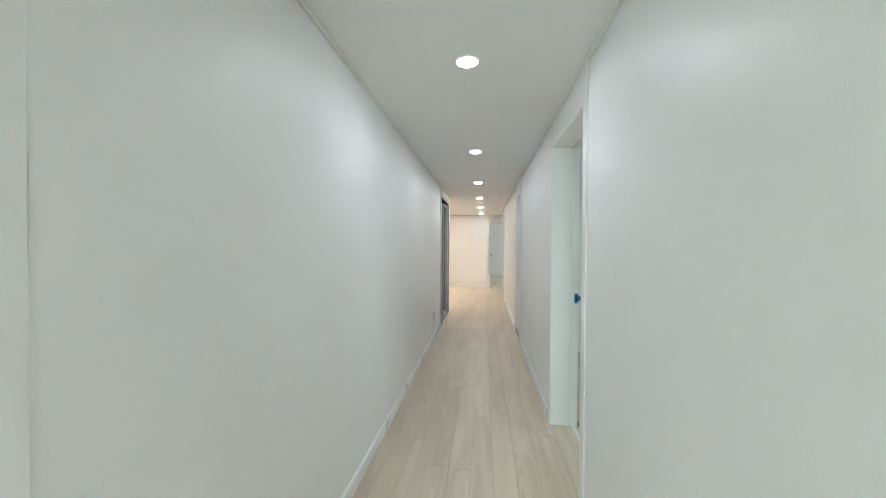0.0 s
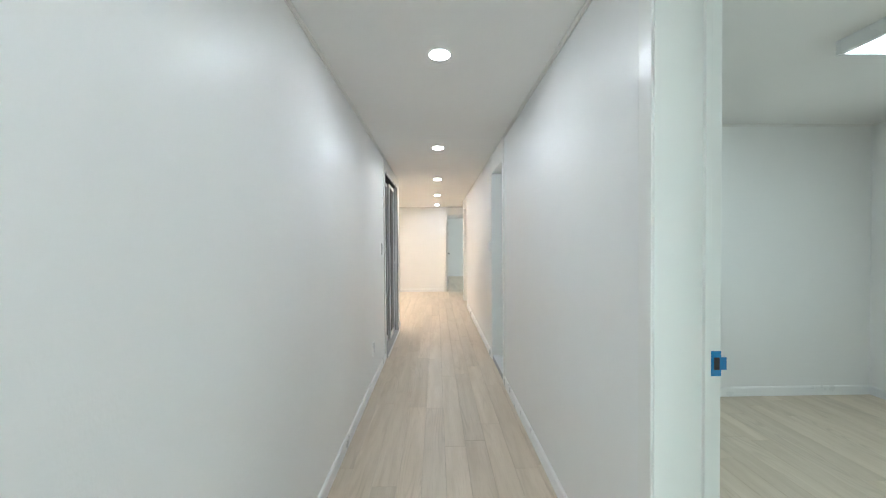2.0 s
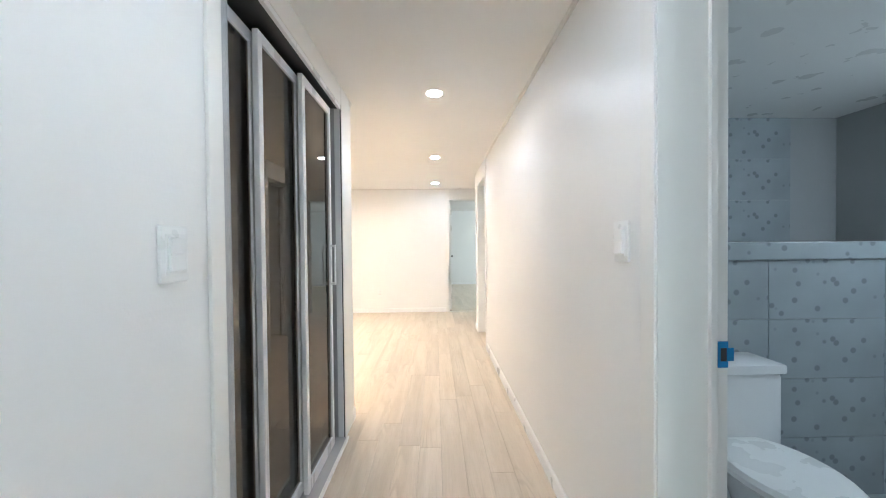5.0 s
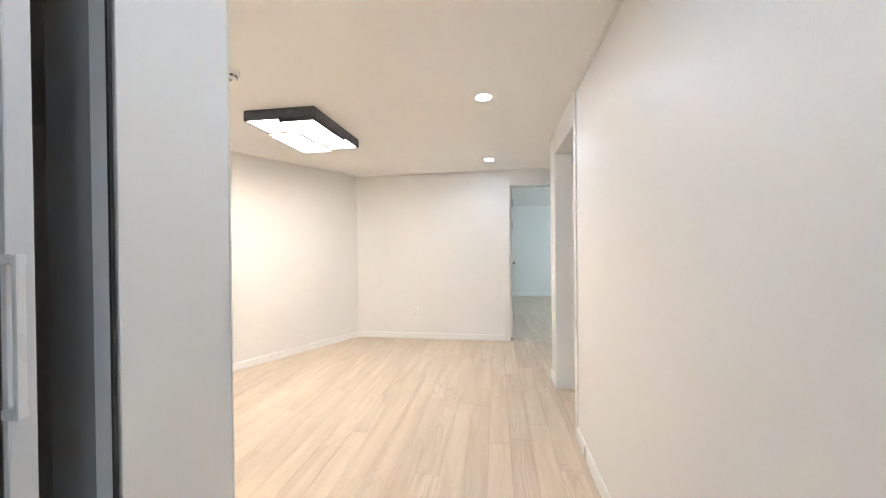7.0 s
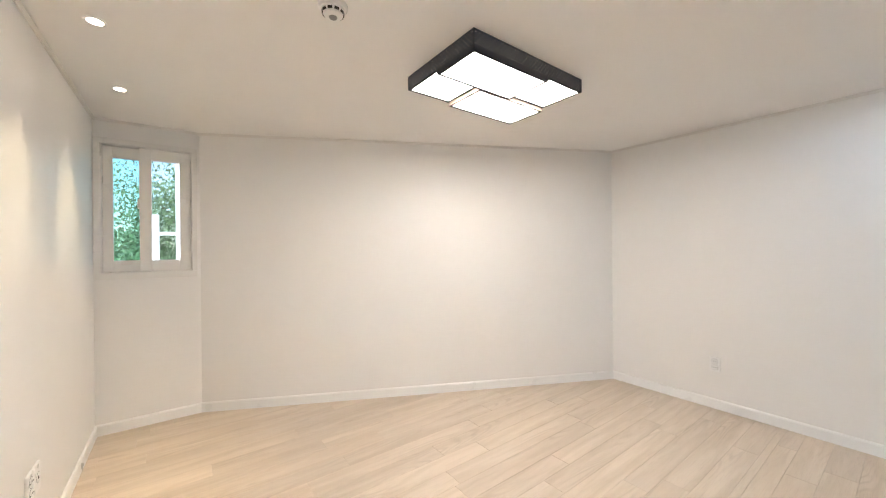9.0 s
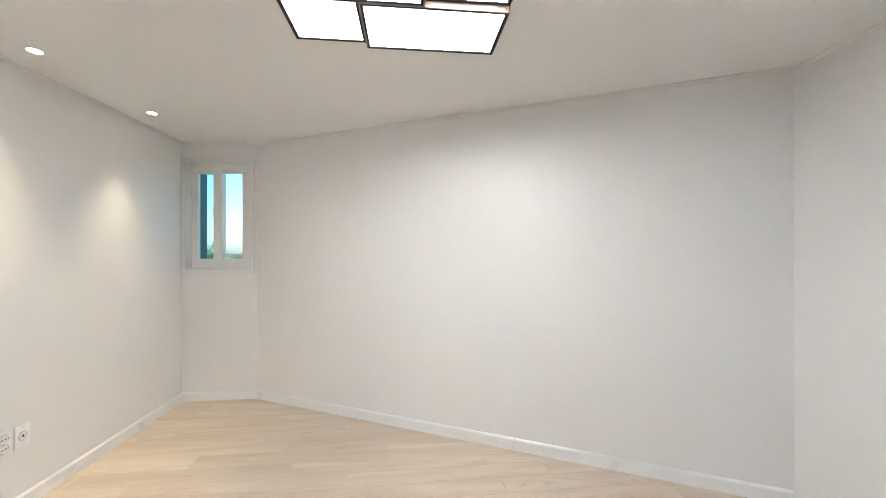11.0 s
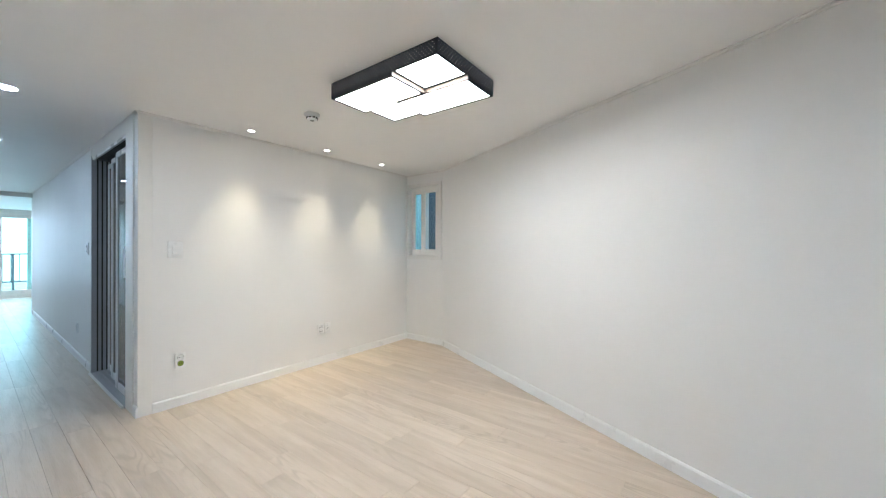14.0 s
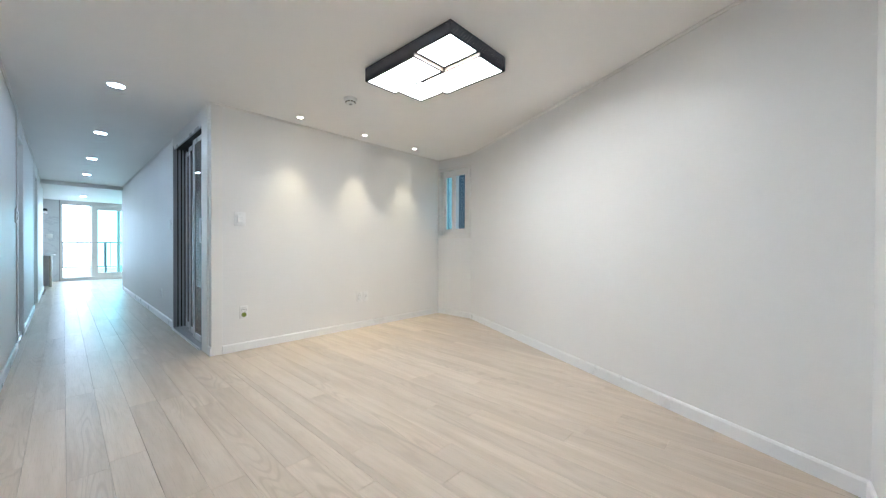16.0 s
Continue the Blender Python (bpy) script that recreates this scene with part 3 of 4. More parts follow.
LX0, LX1, LY0, LY1 = -1.747, -1.195, 9.683, 10.507
LXM, NE_Y, SW_Y = -1.47, 10.20, 9.97
HIGH, LOW = CEIL - 0.074, CEIL - 0.097
lamp = thing("ceiling_lamp", pose(0, 0, 0), "black perforated ceiling lamp with four lit panels", "ceiling lamp")
part("back_plate", boxes((LX0 + 0.004, LX1 - 0.004, LY0 + 0.004, LY1 - 0.004, CEIL - 0.012, CEIL)), PLASTIC, lamp)
t = 0.003
sides = {
    "east": ((LX1 - t, LX1, LY0, NE_Y, LOW, CEIL), (LX1 - t, LX1, NE_Y, LY1, HIGH, CEIL)),
    "west": ((LX0, LX0 + t, SW_Y, LY1, LOW, CEIL), (LX0, LX0 + t, LY0, SW_Y, HIGH, CEIL)),
    "north": ((LX0 + t, LXM, LY1 - t, LY1, LOW, CEIL), (LXM, LX1 - t, LY1 - t, LY1, HIGH, CEIL)),
    "south": ((LXM, LX1 - t, LY0, LY0 + t, LOW, CEIL), (LX0 + t, LXM, LY0, LY0 + t, HIGH, CEIL)),
}
for key, rows in sides.items():
    part("rim", boxes(*rows), BLACK_METAL, lamp, "black perforated metal rim")
# Rim metal coloured lighter and warmer for the glow the panels cast on it.
LIT_RIM = painted("panel_lit_rim_metal", (0.24, 0.18, 0.135), 0.45, 300, 0.05, 0.05)
part("inner_rim", boxes((LXM, LXM + 0.005, LY0 + t, NE_Y, LOW, HIGH + 0.02), (LXM, LX1 - t, NE_Y - 0.005, NE_Y, LOW, HIGH + 0.02)), LIT_RIM, lamp, "perforated metal edge of a lower panel")
part("inner_rim", boxes((LXM - 0.005, LXM - 0.0005, SW_Y, LY1 - t, LOW, HIGH + 0.02), (LX0 + t, LXM - 0.005, SW_Y, SW_Y + 0.005, LOW, HIGH + 0.02)), LIT_RIM, lamp, "perforated metal edge of a lower panel")
g = 0.016
for x0, x1, y0, y1, z in ((LXM, LX1, LY0, NE_Y, LOW), (LX0, LXM, SW_Y, LY1, LOW), (LXM, LX1, NE_Y, LY1, HIGH), (LX0, LXM, LY0, SW_Y, HIGH)):
    part("edge_flange", boxes((x0 + 0.001, x0 + g, y0 + 0.001, y1 - 0.001, z + 0.0005, z + 0.007), (x1 - g, x1 - 0.001, y0 + 0.001, y1 - 0.001, z + 0.0005, z + 0.007), (x0 + g, x1 - g, y0 + 0.001, y0 + g, z + 0.0005, z + 0.007), (x0 + g, x1 - g, y1 - g, y1 - 0.001, z + 0.0005, z + 0.007)), BLACK_METAL, lamp, "black edge around a lit panel")
for x0, x1, y0, y1, z in ((LXM, LX1, LY0, NE_Y, LOW), (LX0, LXM, SW_Y, LY1, LOW), (LXM, LX1, NE_Y, LY1, HIGH), (LX0, LXM, LY0, SW_Y, HIGH)):
    part("diffuser_panel", boxes((x0 + g, x1 - g, y0 + g, y1 - g, z + 0.0015, z + 0.006)), PANEL_GLOW, lamp, "lit white acrylic panel")


def perforations(origin, along, out, length, zs):
    """Rows of small holes through the rim, each a tiny lit disc."""
    bm = bmesh.new()
    rng = random.Random(int(length * 1000))
    up = Vector((0, 0, 1))
    for r, z in enumerate(zs):
        s = 0.012 + (0.0115 if r % 2 else 0.0)
        while s < length - 0.01:
            rad = 0.0021 * rng.uniform(0.85, 1.1)
            c = origin + along * s + up * z + out * 0.0006
            ring = [bm.verts.new(c + along * (rad * math.cos(k * math.pi / 3)) + up * (rad * math.sin(k * math.pi / 3))) for k in range(6)]
            bm.faces.new(ring)
            s += 0.023
    return bm


zs = [CEIL - 0.065 + 0.0125 * k for k in range(5)]
X, Y = Vector((1, 0, 0)), Vector((0, 1, 0))
for origin, along, out, length in (
        (Vector((LX1, LY0, 0)), Y, X, LY1 - LY0), (Vector((LX0, LY0, 0)), Y, -X, LY1 - LY0),
        (Vector((LX0, LY1, 0)), X, Y, LX1 - LX0), (Vector((LX0, LY0, 0)), X, -Y, LX1 - LX0)):
    tagged(part("perforations", perforations(origin, along, out, length, zs), HOLE_GLOW, lamp, "rows of small lit holes"), kind="stuff")

# lamp of the side room
side_lamp = thing("ceiling_panel_light", pose(1.94, 3.42, CEIL), "flat white rectangular ceiling light, lit", "ceiling light")
part("frame", boxes((0, 0.62, 0, 0.02, -0.07, 0), (0, 0.62, 0.84, 0.86, -0.07, 0), (0, 0.02, 0.02, 0.84, -0.07, 0), (0.60, 0.62, 0.02, 0.84, -0.07, 0), bevel=0.002), PLASTIC, side_lamp)
part("diffuser", boxes((0.02, 0.60, 0.02, 0.84, -0.066, -0.055)), ROOM_GLOW, side_lamp, "lit white acrylic diffuser")

# ---- smoke detector ----
det = thing("smoke_detector", pose(-1.415, 9.142, CEIL), "round white smoke detector on the ceiling", "smoke detector")
part("base", lathe(bmesh.new(), [(0, 0), (0.056, 0), (0.056, -0.012), (0.050, -0.022), (0, -0.022)], 36), PLASTIC, det, "", True)
part("head", lathe(bmesh.new(), [(0.043, -0.022), (0.043, -0.028), (0.036, -0.042), (0.024, -0.048), (0, -0.049)], 36), PLASTIC, det, "", True)
for k in range(10):
    part("slot", box(bmesh.new(), 0.0355, 0.0425, -0.0085, 0.0085, -0.037, -0.028, 0, pose(0, 0, 0, 0, 0, 36 * k)), DARK_PLASTIC, det)
part("cap", lathe(bmesh.new(), [(0.016, -0.048), (0.014, -0.052), (0, -0.0525)], 24), GREY_PLASTIC, det, "small grey sensor cap", True)


# ---- switches and sockets: local x across, local -y out of the wall ----
def wall_plate(name, m, label, category, w=0.072, h=0.118):
    ob = thing(name, m, label, category)
    part("plate", boxes((-w / 2, w / 2, -0.011, 0, -h / 2, h / 2), bevel=0.004), PLASTIC, ob, "", True)
    return ob


def light_switch(m, label, rows, w=0.085):
    ob = wall_plate("light_switch", m, label, "light switch", w, 0.130)
    part("inner_plate", boxes((-0.030, 0.030, -0.0135, -0.008, -0.046, 0.046), bevel=0.0015), PLASTIC, ob)
    step = 0.078 / rows
    for k in range(rows):
        z = -0.039 + step * (k + 0.5)
        rocker = box(bmesh.new(), -0.0235, 0.0235, -0.006, 0.004, 0.001 - step / 2, step / 2 - 0.001, 0.001, pose(0, -0.0135, z, 6 if k % 2 else -7, 0, 0))
        part("rocker", rocker, PLASTIC, ob)
    return ob


def socket(m, label, kinds):
    ob = wall_plate("wall_socket", m, label, "socket")
    for k, kind in enumerate(kinds):
        z = 0.024 - 0.048 * k if len(kinds) > 1 else 0.0
        turn = pose(0, -0.011, z, 90, 0, 0)
        cup = part("outlet", lathe(bmesh.new(), [(0.0, 0.0005), (0.0165, 0.0005), (0.018, 0.003), (0.0205, 0.003), (0.0205, -0.001)], 28, turn), GREEN_PLASTIC if kind == "green" else PLASTIC, ob, "green outlet cover" if kind == "green" else "", True)
        # Thin grey ring stands in for the shade in the outlet's recess.
        part("outlet_shade_ring", lathe(bmesh.new(), [(0.0212, -0.0002), (0.0212, 0.0008), (0.0226, 0.0008), (0.0226, -0.0002)], 28, turn), GREY_PLASTIC, cup, "grey ring for the shade round the outlet")
        if kind != "cable":
            for dx in (-0.0075, 0.0075):
                part("pin_hole", lathe(bmesh.new(), [(0, 0.0012), (0.0034, 0.0012), (0.0034, 0.0004)], 10, turn @ pose(dx, 0, 0)), DARK_PLASTIC, cup)
            for dx in (-0.0205, 0.017):
                part("slot", boxes((dx, dx + 0.0035, -0.0148, -0.009, z - 0.003, z + 0.003)), GREY_PLASTIC, cup)
        else:
            part("pin_hole", lathe(bmesh.new(), [(0, 0.0016), (0.006, 0.0016), (0.006, 0.0004)], 12, turn), DARK_PLASTIC, cup)
    return ob


SOUTH_OUT = lambda x, z: pose(x, ROOM_SOUTH, z, 0, 0, 180)
light_switch(SOUTH_OUT(-0.843, 1.249), "white three-rocker light switch on the spotlit wall", 3, 0.10)
socket(SOUTH_OUT(-0.877, 0.364), "white double wall socket with a green lower outlet", ("plain", "green"))
socket(SOUTH_OUT(-2.165, 0.378), "white double wall socket on the spotlit wall", ("plain", "plain"))
socket(SOUTH_OUT(-2.252, 0.378), "white aerial outlet plate with one small hole", ("cable",))
socket(pose(-1.038, ROOM_NORTH, 0.36), "white double wall socket on the end wall", ("plain", "plain"))
light_switch(pose(EAST, 6.69, 1.267, 0, 0, -90), "white two-rocker switch beside the bathroom door", 2, 0.086)
light_switch(pose(WEST, 6.395, 1.248, 0, 0, 90), "white switch beside the sliding door", 2, 0.085)
socket(pose(WEST, 5.82, 0.347, 0, 0, 90), "white double wall socket on the corridor wall", ("plain", "plain"))

# ---- small room window ----
win = tagged(thing("window_1", pose(WINDOW_WALL, 8.16, 1.115, 0, 0, 90), "small white vinyl sliding window with two panes", "window"), kind="structure")
W, H, B = 0.610, 1.030, 0.038
part("window_frame", boxes((0, W, -0.016, -0.001, 0, 0.048), (0, W, -0.016, -0.001, H - B, H), (0, B, -0.016, -0.001, 0.048, H - B), (W - B, W, -0.016, -0.001, 0.048, H - B), bevel=0.003), PVC, win)
part("lining", boxes((B - 0.004, B + 0.003, -0.001, 0.14, 0.044, H - B + 0.004), (W - B - 0.003, W - B + 0.004, -0.001, 0.14, 0.044, H - B + 0.004), (B + 0.003, W - B - 0.003, -0.001, 0.14, 0.044, 0.051), (B + 0.003, W - B - 0.003, -0.001, 0.14, H - B - 0.003, H - B + 0.004)), PVC, win)


def sash(parent, x0, x1, y, z0, z1, stile, rail, glass_material, label):
    s = part("sash", boxes((x0, x0 + stile, y, y + 0.035, z0, z1), (x1 - stile, x1, y, y + 0.035, z0, z1), (x0 + stile, x1 - stile, y, y + 0.035, z0, z0 + rail), (x0 + stile, x1 - stile, y, y + 0.035, z1 - rail, z1), bevel=0.003), PVC, parent)
    p = part("pane", boxes((x0 + stile - 0.003, x1 - stile + 0.003, y + 0.015, y + 0.019, z0 + rail - 0.003, z1 - rail + 0.003)), glass_material, s, label)
    p.visible_shadow = False
    return s


sash(win, 0.042, 0.318, 0.058, 0.052, H - B - 0.004, 0.056, 0.085, TEAL_GLASS, "green tinted window pane")
front = sash(win, 0.250, 0.568, 0.012, 0.052, H - B - 0.004, 0.072, 0.085, CLEAR_GLASS, "clear window pane")
part("latch", boxes((0.238, 0.251, 0.02, 0.045, 0.53, 0.60), bevel=0.003), STEEL, front, "small brass window latch")

# ---- balcony door ----
bal = tagged(thing("window_2", pose(-2.05, S_WIN, 0, 0, 0, 0), "white vinyl sliding balcony door with tinted glass", "balcony door"), kind="structure")
part("window_frame", boxes((0, 2.42, -0.14, 0.01, 0, 0.09), (0, 2.42, -0.14, 0.01, 2.09, 2.149), (0, 0.06, -0.14, 0.01, 0.09, 2.09), (2.36, 2.42, -0.14, 0.01, 0.09, 2.09), bevel=0.004), PVC, bal)
sash(bal, 0.06, 1.26, -0.12, 0.09, 2.09, 0.07, 0.09, TEAL_GLASS, "green tinted pane")
sash(bal, 0.50, 1.795, -0.07, 0.09, 2.09, 0.13, 0.10, TEAL_GLASS, "green tinted pane")
part("sash", boxes((1.797, 1.822, -0.12, -0.075, 0.09, 2.09), bevel=0.003), ALU_GREY, bal, "grey edge of the open sash")

# balcony
structure("balcony_floor", boxes((-6.0, 6.0, -10.0, S_WIN - 0.16, -0.25, -0.02)), CONCRETE, "pale concrete balcony floor", "balcony")
rail = thing("balcony_railing", pose(0, -3.95, 0), "thin grey steel balcony railing with upright bars", "railing")
part("top_rail", boxes((-4.2, 3.8, -0.02, 0.02, 1.05, 1.09)), DARK_STEEL, rail)
part("bottom_rail", boxes((-4.2, 3.8, -0.015, 0.015, 0.28, 0.31)), DARK_STEEL, rail)
for k in range(6):
    part("post", boxes((-3.305 + 1.32 * k, -3.255 + 1.32 * k, -0.025, 0.025, -0.02, 1.05)), DARK_STEEL, rail)
for k in range(52):
    x = -4.1 + 0.152 * k
    part("bar", boxes((x - 0.009, x + 0.009, -0.009, 0.009, 0.31, 1.05)), DARK_STEEL, rail)

# ---- kitchen end ----
structure("wall_kitchen_marble", boxes((0.372, 3.65, S_WIN, S_WIN + 0.012, 0, SOUTH_CEIL)), MARBLE, "white grey-veined marble tile wall", "wall")
structure("trim_kitchen", boxes((0.352, 0.372, S_WIN - 0.001, S_WIN + 0.016, 0, SOUTH_CEIL)), ALU_GREY, "thin grey metal edge strip", "trim")
counter = thing("breakfast_counter", pose(0.42, -1.05, 0), "white topped breakfast counter with a beige side panel", "counter")
part("worktop", boxes((0, 2.2, 0, 0.62, 0.72, 0.76), bevel=0.004), CERAMIC, counter)
part("side_panel", boxes((0.06, 0.10, 0.04, 0.58, 0, 0.72), bevel=0.003), BEIGE, counter, "beige laminate side panel")
part("back_panel", boxes((0.10, 2.1, 0.06, 0.08, 0, 0.72)), CERAMIC, counter)
hood = thing("range_hood", pose(0.58, -2.28, 1.80), "small black and white range hood on the marble wall", "range hood")
part("body", boxes((0, 0.6, 0, 0.32, 0, 0.07), bevel=0.004), PLASTIC, hood)
part("control_strip", boxes((-0.002, 0.602, 0.0, 0.322, 0.07, 0.13), bevel=0.003), DARK_PLASTIC, hood, "black glass control strip")
wall_plate("light_switch", pose(0.55, S_WIN + 0.012, 1.22, 0, 0, 180), "white switch plate on the marble wall", "light switch", 0.12, 0.12)

# ---- bathroom ----
bath = bpy.data.objects["wall_bathroom_north"]
structure("floor_bathroom", boxes((EAST + 0.17, 2.95, 5.61, 8.12, -0.10, -0.03)), TILE, "grey tiled bathroom floor", "floor")
tile_mesh = as_mesh("tile", boxes((0.0015, 0.5985, -0.008, 0.0, 0.0015, 0.2985), bevel=0.001), TILE)
ledge = thing("bathroom_ledge", pose(1.05, 7.30, -0.03), "grey terrazzo-tiled half wall with a shelf top", "ledge")
part("core", boxes((0, 1.9, 0.008, 0.81, 0, 1.20)), GROUT, ledge)
part("shelf_top", boxes((-0.01, 1.9, -0.02, 0.81, 1.20, 1.285), bevel=0.003), TILE, ledge, "grey terrazzo shelf slab")


def tiles(parent, m, nx, nz):
    for i in range(nx):
        for j in range(nz):
            ob = new("tile", tile_mesh)
            ob.parent = parent
            ob.matrix_parent_inverse = parent.matrix_world.inverted()
            ob.matrix_world = m @ pose(0.6 * i, 0, 0.3 * j)


tiles(bath, pose(0.80, 8.12, 0.06), 3, 7)
tiles(ledge, pose(1.06, 7.308, -0.03), 3, 4)
toilet = thing("toilet", pose(1.33, 7.295, -0.03), "white ceramic toilet against the tiled ledge", "toilet")
part("tank", boxes((-0.21, 0.21, -0.19, 0, 0.36, 0.70), bevel=0.02), CERAMIC, toilet, "", True)
part("tank_lid", boxes((-0.22, 0.22, -0.205, 0.0, 0.70, 0.745), bevel=0.014), CERAMIC, toilet, "", True)
part("bowl", lathe(bmesh.new(), [(0, 0), (0.13, 0), (0.11, 0.12), (0.17, 0.30), (0.20, 0.38), (0.17, 0.385), (0.10, 0.26), (0, 0.2)], 28, pose(0, -0.40, 0) @ Matrix.Diagonal((0.95, 1.25, 1, 1))), CERAMIC, toilet, "", True)
part("seat", lathe(bmesh.new(), [(0, 0.386), (0.205, 0.386), (0.205, 0.405), (0.19, 0.42), (0, 0.425)], 28, pose(0, -0.40, 0) @ Matrix.Diagonal((0.95, 1.25, 1, 1))), PLASTIC, toilet, "closed white lid", True)

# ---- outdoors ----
# Added glowing sheet for the white distance; it also brightens the corridor floor.
HAZE_GLOW = glowing("hazy_backdrop_glow", (0.90, 0.97, 1.0), 2.8)
structure("backdrop", boxes((-120, 120, -60.2, -60, -3, 50)), HAZE_GLOW, "glowing sheet added as the hazy daylight distance beyond the balcony", "backdrop")
structure("ground", boxes((-400, 400, -400, 400, -3.3, -3.0)), GRASS, "grassy ground reaching the horizon", "ground")
rng = random.Random(4)


def leaf_crown(bm, centre, radius, count, size):
    for _ in range(count):
        d = Vector((rng.gauss(0, 1), rng.gauss(0, 1), rng.gauss(0, 1))).normalized()
        p = centre + Vector((d.x * radius.x, d.y * radius.y, d.z * radius.z)) * rng.uniform(0.45, 1.05)
        turn = Euler((rng.uniform(0, 6.3), rng.uniform(0, 6.3), rng.uniform(0, 6.3))).to_matrix()
        s = size * rng.uniform(0.6, 1.4)
        quad = [p + turn @ Vector(v) * s for v in ((-0.5, 0, 0), (0, -0.22, 0.05), (0.5, 0, 0), (0, 0.22, 0.05))]
        bm.faces.new([bm.verts.new(q) for q in quad])


def tree(x, y, z, height, spread):
    ob = thing("tree", pose(x, y, z), "leafy green tree on the slope outside", "tree", "trees outside the small window")
    bm = bmesh.new()
    tube(bm, (0, 0, 0), (0.1, 0.05, height * 0.6), 0.16, 10, 0.07)
    ends = []
    for k in range(6):
        a = k * 1.05 + rng.uniform(-0.3, 0.3)
        z0 = height * rng.uniform(0.25, 0.55)
        e = Vector((math.cos(a) * spread * 0.55, math.sin(a) * spread * 0.55, z0 + height * rng.uniform(0.1, 0.3)))
        tube(bm, (0.05, 0.02, z0), e, 0.05, 6, 0.015)
        ends.append(e)
    part("trunk", bm, BARK, ob, "grey-brown bark")
    bm = bmesh.new()
    for e in ends + [Vector((0, 0, height * 0.8)), Vector((0.3, -0.2, height * 0.95))]:
        for _ in range(3):
            c = e + Vector((rng.uniform(-0.5, 0.5), rng.uniform(-0.5, 0.5), rng.uniform(-0.6, 0.5))) * spread * 0.4
            leaf_crown(bm, c, Vector((spread * 0.36, spread * 0.36, spread * 0.3)), 420, 0.13)
    tagged(part("crown", bm, LEAF, ob, "crown of many small green leaves"), kind="stuff")


for x, y, h, s in ((-14.8, 5.8, 4.6, 2.4), (-15.5, 9.8, 8.8, 3.0), (-14.4, 2.6, 4.4, 2.4), (-17.5, 12.2, 8.2, 2.8), (-18.5, 7.4, 5.4, 3.0), (-19.0, 9.2, 9.4, 3.4)):
    tree(x, y, -3.0, h, s)
fence = thing("garden_fence", pose(-8.6, 8.0, -3.0), "white steel pillar, post and panel outside", "fence")
part("post", boxes((-0.06, 0.06, 0.21, 0.35, 0, 5.0)), FENCE_WHITE, fence)
part("pillar", boxes((-0.15, 0.15, 0.60, 0.80, 0, 9.5), bevel=0.01), FENCE_WHITE, fence, "tall white pillar")
part("panel", boxes((-0.03, 0.03, 0.80, 1.20, 4.36, 4.92)), FENCE_WHITE, fence, "white fence panel")
part("rail", boxes((-0.02, 0.02, 0.35, 0.60, 4.62, 4.68)), FENCE_WHITE, fence)
annex = thing("annex_building", pose(-8.2, 3.6, -3.0), "blue-grey clad neighbouring building with upright ribs", "building")
part("wall", boxes((-1.0, 1.0, -3.2, 1.75, 0, 6.5)), CLADDING, annex)
part("roof", boxes((-1.1, 1.1, -3.3, 1.85, 6.5, 6.65)), FENCE_WHITE, annex)
for k in range(16):
    part("rib", boxes((1.0, 1.03, -3.1 + 0.3 * k, -3.04 + 0.3 * k, 0, 6.5)), RIB_GREY, annex, "pale upright rib")

# ---- floors ----
structure("floor_base", boxes((-4.2, 3.8, S_WIN, 5.61, -0.10, -0.009), (-4.2, EAST + 0.17, 5.61, 8.24, -0.10, -0.009), (-4.2, 3.8, 8.24, 16.64, -0.10, -0.009)), SUBFLOOR, "dark underlay in the joints between planks", "floor")
structure("floor_entry", boxes((-2.36, WEST - 0.14, 6.47, 8.017, -0.009, -0.002)), ENTRY_TILE, "dark tiled entry floor", "floor")
floor = structure("floor", boxes((EAST, EAST + 0.165, 0.0, 2.70, -0.009, -0.001)), PLANK, "pale whitewashed oak plank floor", "floor")
PW, PL, GAP = 0.134, 1.20, 0.0007
SEAM = -0.382


def plank_bm(x0, x1, y0, y1, bm=None, bevel=True):
    bm = bm or bmesh.new()
    c = 0.0009
    low = [bm.verts.new(p) for p in ((x0, y0, -0.008), (x1, y0, -0.008), (x1, y1, -0.008), (x0, y1, -0.008))]
    mid = [bm.verts.new(p) for p in ((x0, y0, -c), (x1, y0, -c), (x1, y1, -c), (x0, y1, -c))]
    top = [bm.verts.new(p) for p in ((x0 + c, y0 + c, 0), (x1 - c, y0 + c, 0), (x1 - c, y1 - c, 0), (x0 + c, y1 - c, 0))]
    for a, b in ((low, mid), (mid, top)):
        for k in range(4):
            bm.faces.new((a[k], a[(k + 1) % 4], b[(k + 1) % 4], b[k]))
    bm.faces.new(top)
    return bm


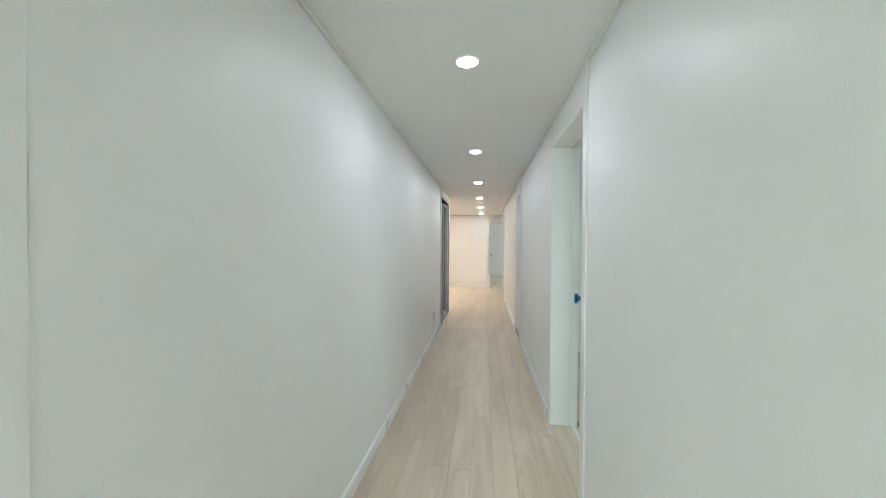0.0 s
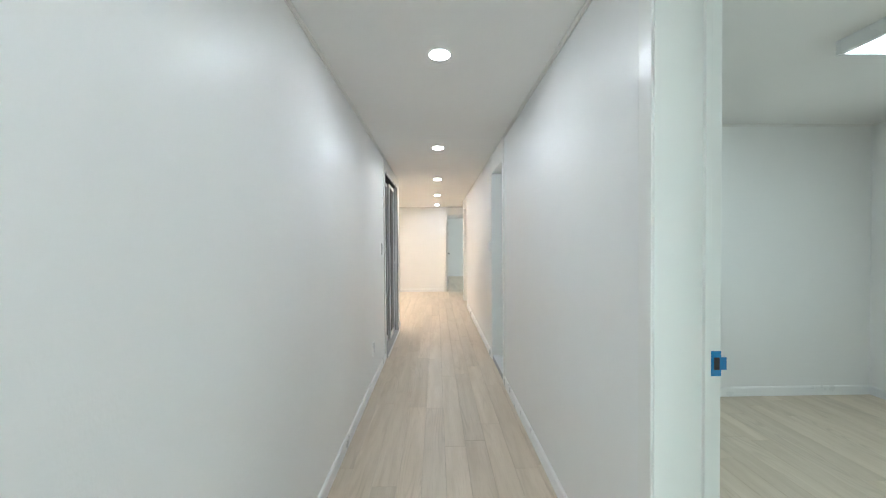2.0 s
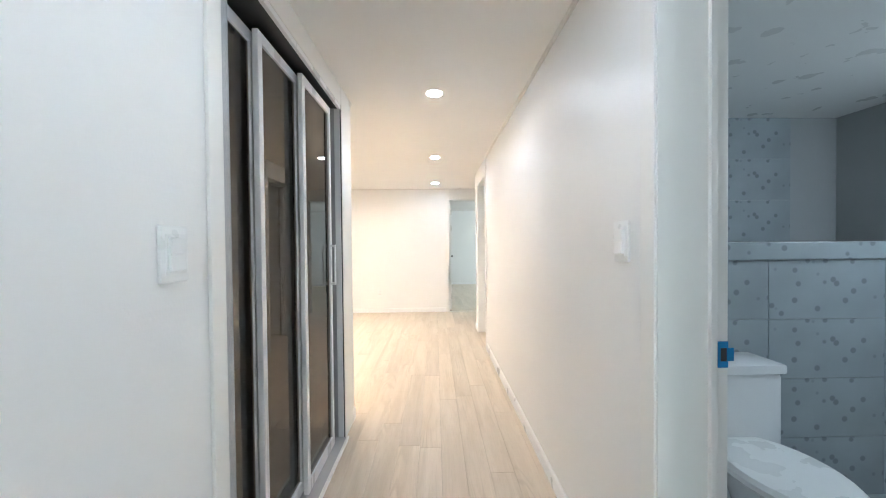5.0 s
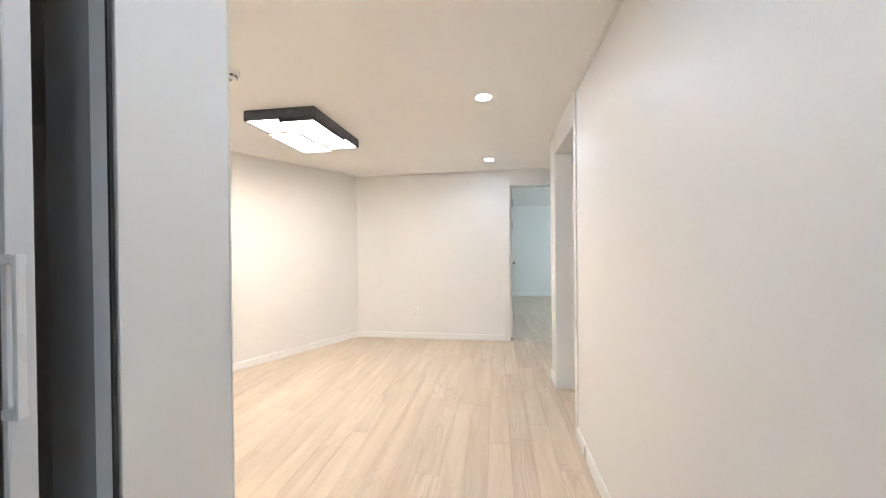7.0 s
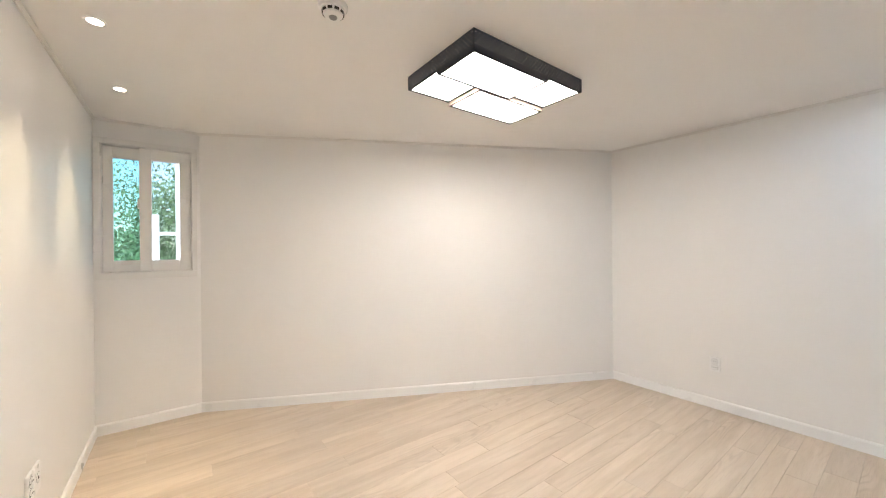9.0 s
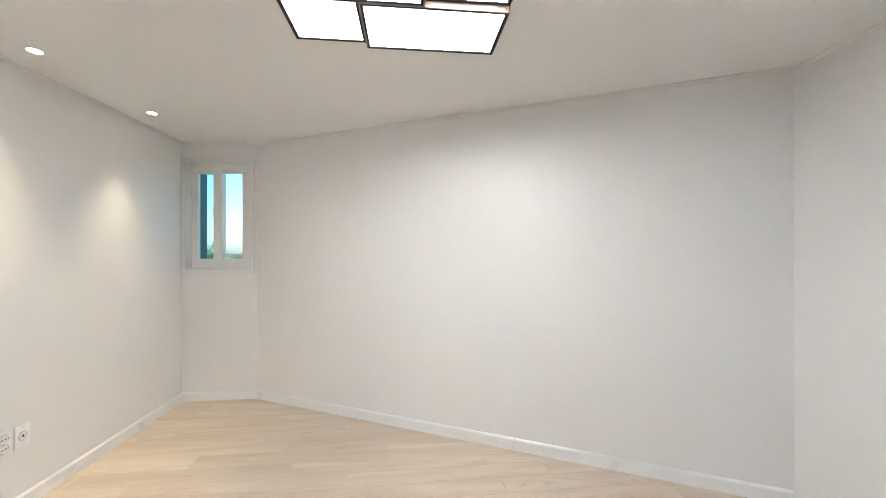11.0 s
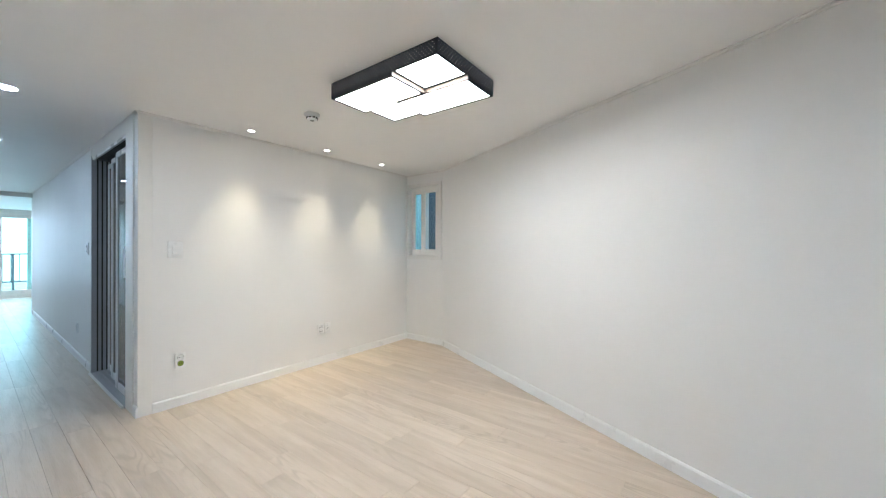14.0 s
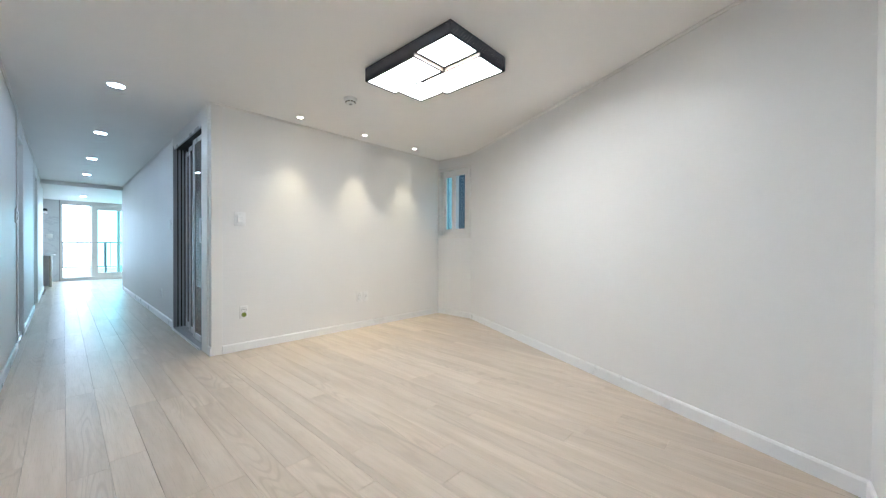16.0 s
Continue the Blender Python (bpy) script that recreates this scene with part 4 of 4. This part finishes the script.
def plank_rows(x0, x1, span, seed):
    """Planks between x0 and x1; span(x) gives the row's start and end in y."""
    r = random.Random(seed)
    k = math.floor((x0 - SEAM) / PW)
    while SEAM + k * PW < x1:
        a, b = max(x0, SEAM + k * PW), min(x1, SEAM + (k + 1) * PW)
        k += 1
        if b - a < 0.008:
            continue
        lo, hi = span((a + b) / 2)
        y = lo - r.uniform(0.0, PL)
        while y < hi:
            c, d = max(y, lo), min(y + PL, hi)
            y += PL
            if d - c > 0.02:
                yield a + GAP / 2, b - GAP / 2, c + GAP / 2, d - GAP / 2


whole = {}


def plank_parts(rows):
    for a, b, c, d in rows:
        key = (round(b - a, 4), round(d - c, 4))
        if key not in whole:
            whole[key] = as_mesh("plank", plank_bm(-(b - a) / 2, (b - a) / 2, -(d - c) / 2, (d - c) / 2), PLANK)
        ob = new("plank", whole[key])
        ob.parent = floor
        ob.location = ((a + b) / 2, (c + d) / 2, 0)


def plank_stuff(name, rows):
    bm = bmesh.new()
    for a, b, c, d in rows:
        plank_bm(a, b, c, d, bm)
    return tagged(part(name, bm, PLANK, floor), kind="stuff")


def room_span(x):
    return ROOM_SOUTH, min(ROOM_NORTH, BEND.y + (x - BEND.x + 0.06) * math.tan(SLANT)) if x > BEND.x + 0.01 else 8.78


plank_parts(plank_rows(WEST, EAST, lambda x: (1.30, ROOM_NORTH + 0.15 if x > NORTH_DOOR[0] else ROOM_NORTH), 3))
plank_parts(plank_rows(WINDOW_WALL, WEST, room_span, 5))
plank_parts(plank_rows(EAST, 1.17, lambda x: (10.87, 12.287 if x < NORTH_DOOR[1] else ROOM_NORTH), 6))
plank_stuff("living_planks", plank_rows(-4.06, 3.65, lambda x: (S_WIN, 1.30 if x < EAST else 0.0), 7))
plank_stuff("side_room_planks", plank_rows(EAST, 3.65, lambda x: (1.82, 5.49) if x > EAST + 0.17 else DOORS[0], 8))
plank_stuff("bedroom_planks", plank_rows(-1.96, 3.65, lambda x: (12.287, 16.5), 9))
plank_stuff("east_room_planks", plank_rows(EAST, 3.65, lambda x: (8.24, 10.72) if x > EAST + 0.17 else DOORS[2], 10))
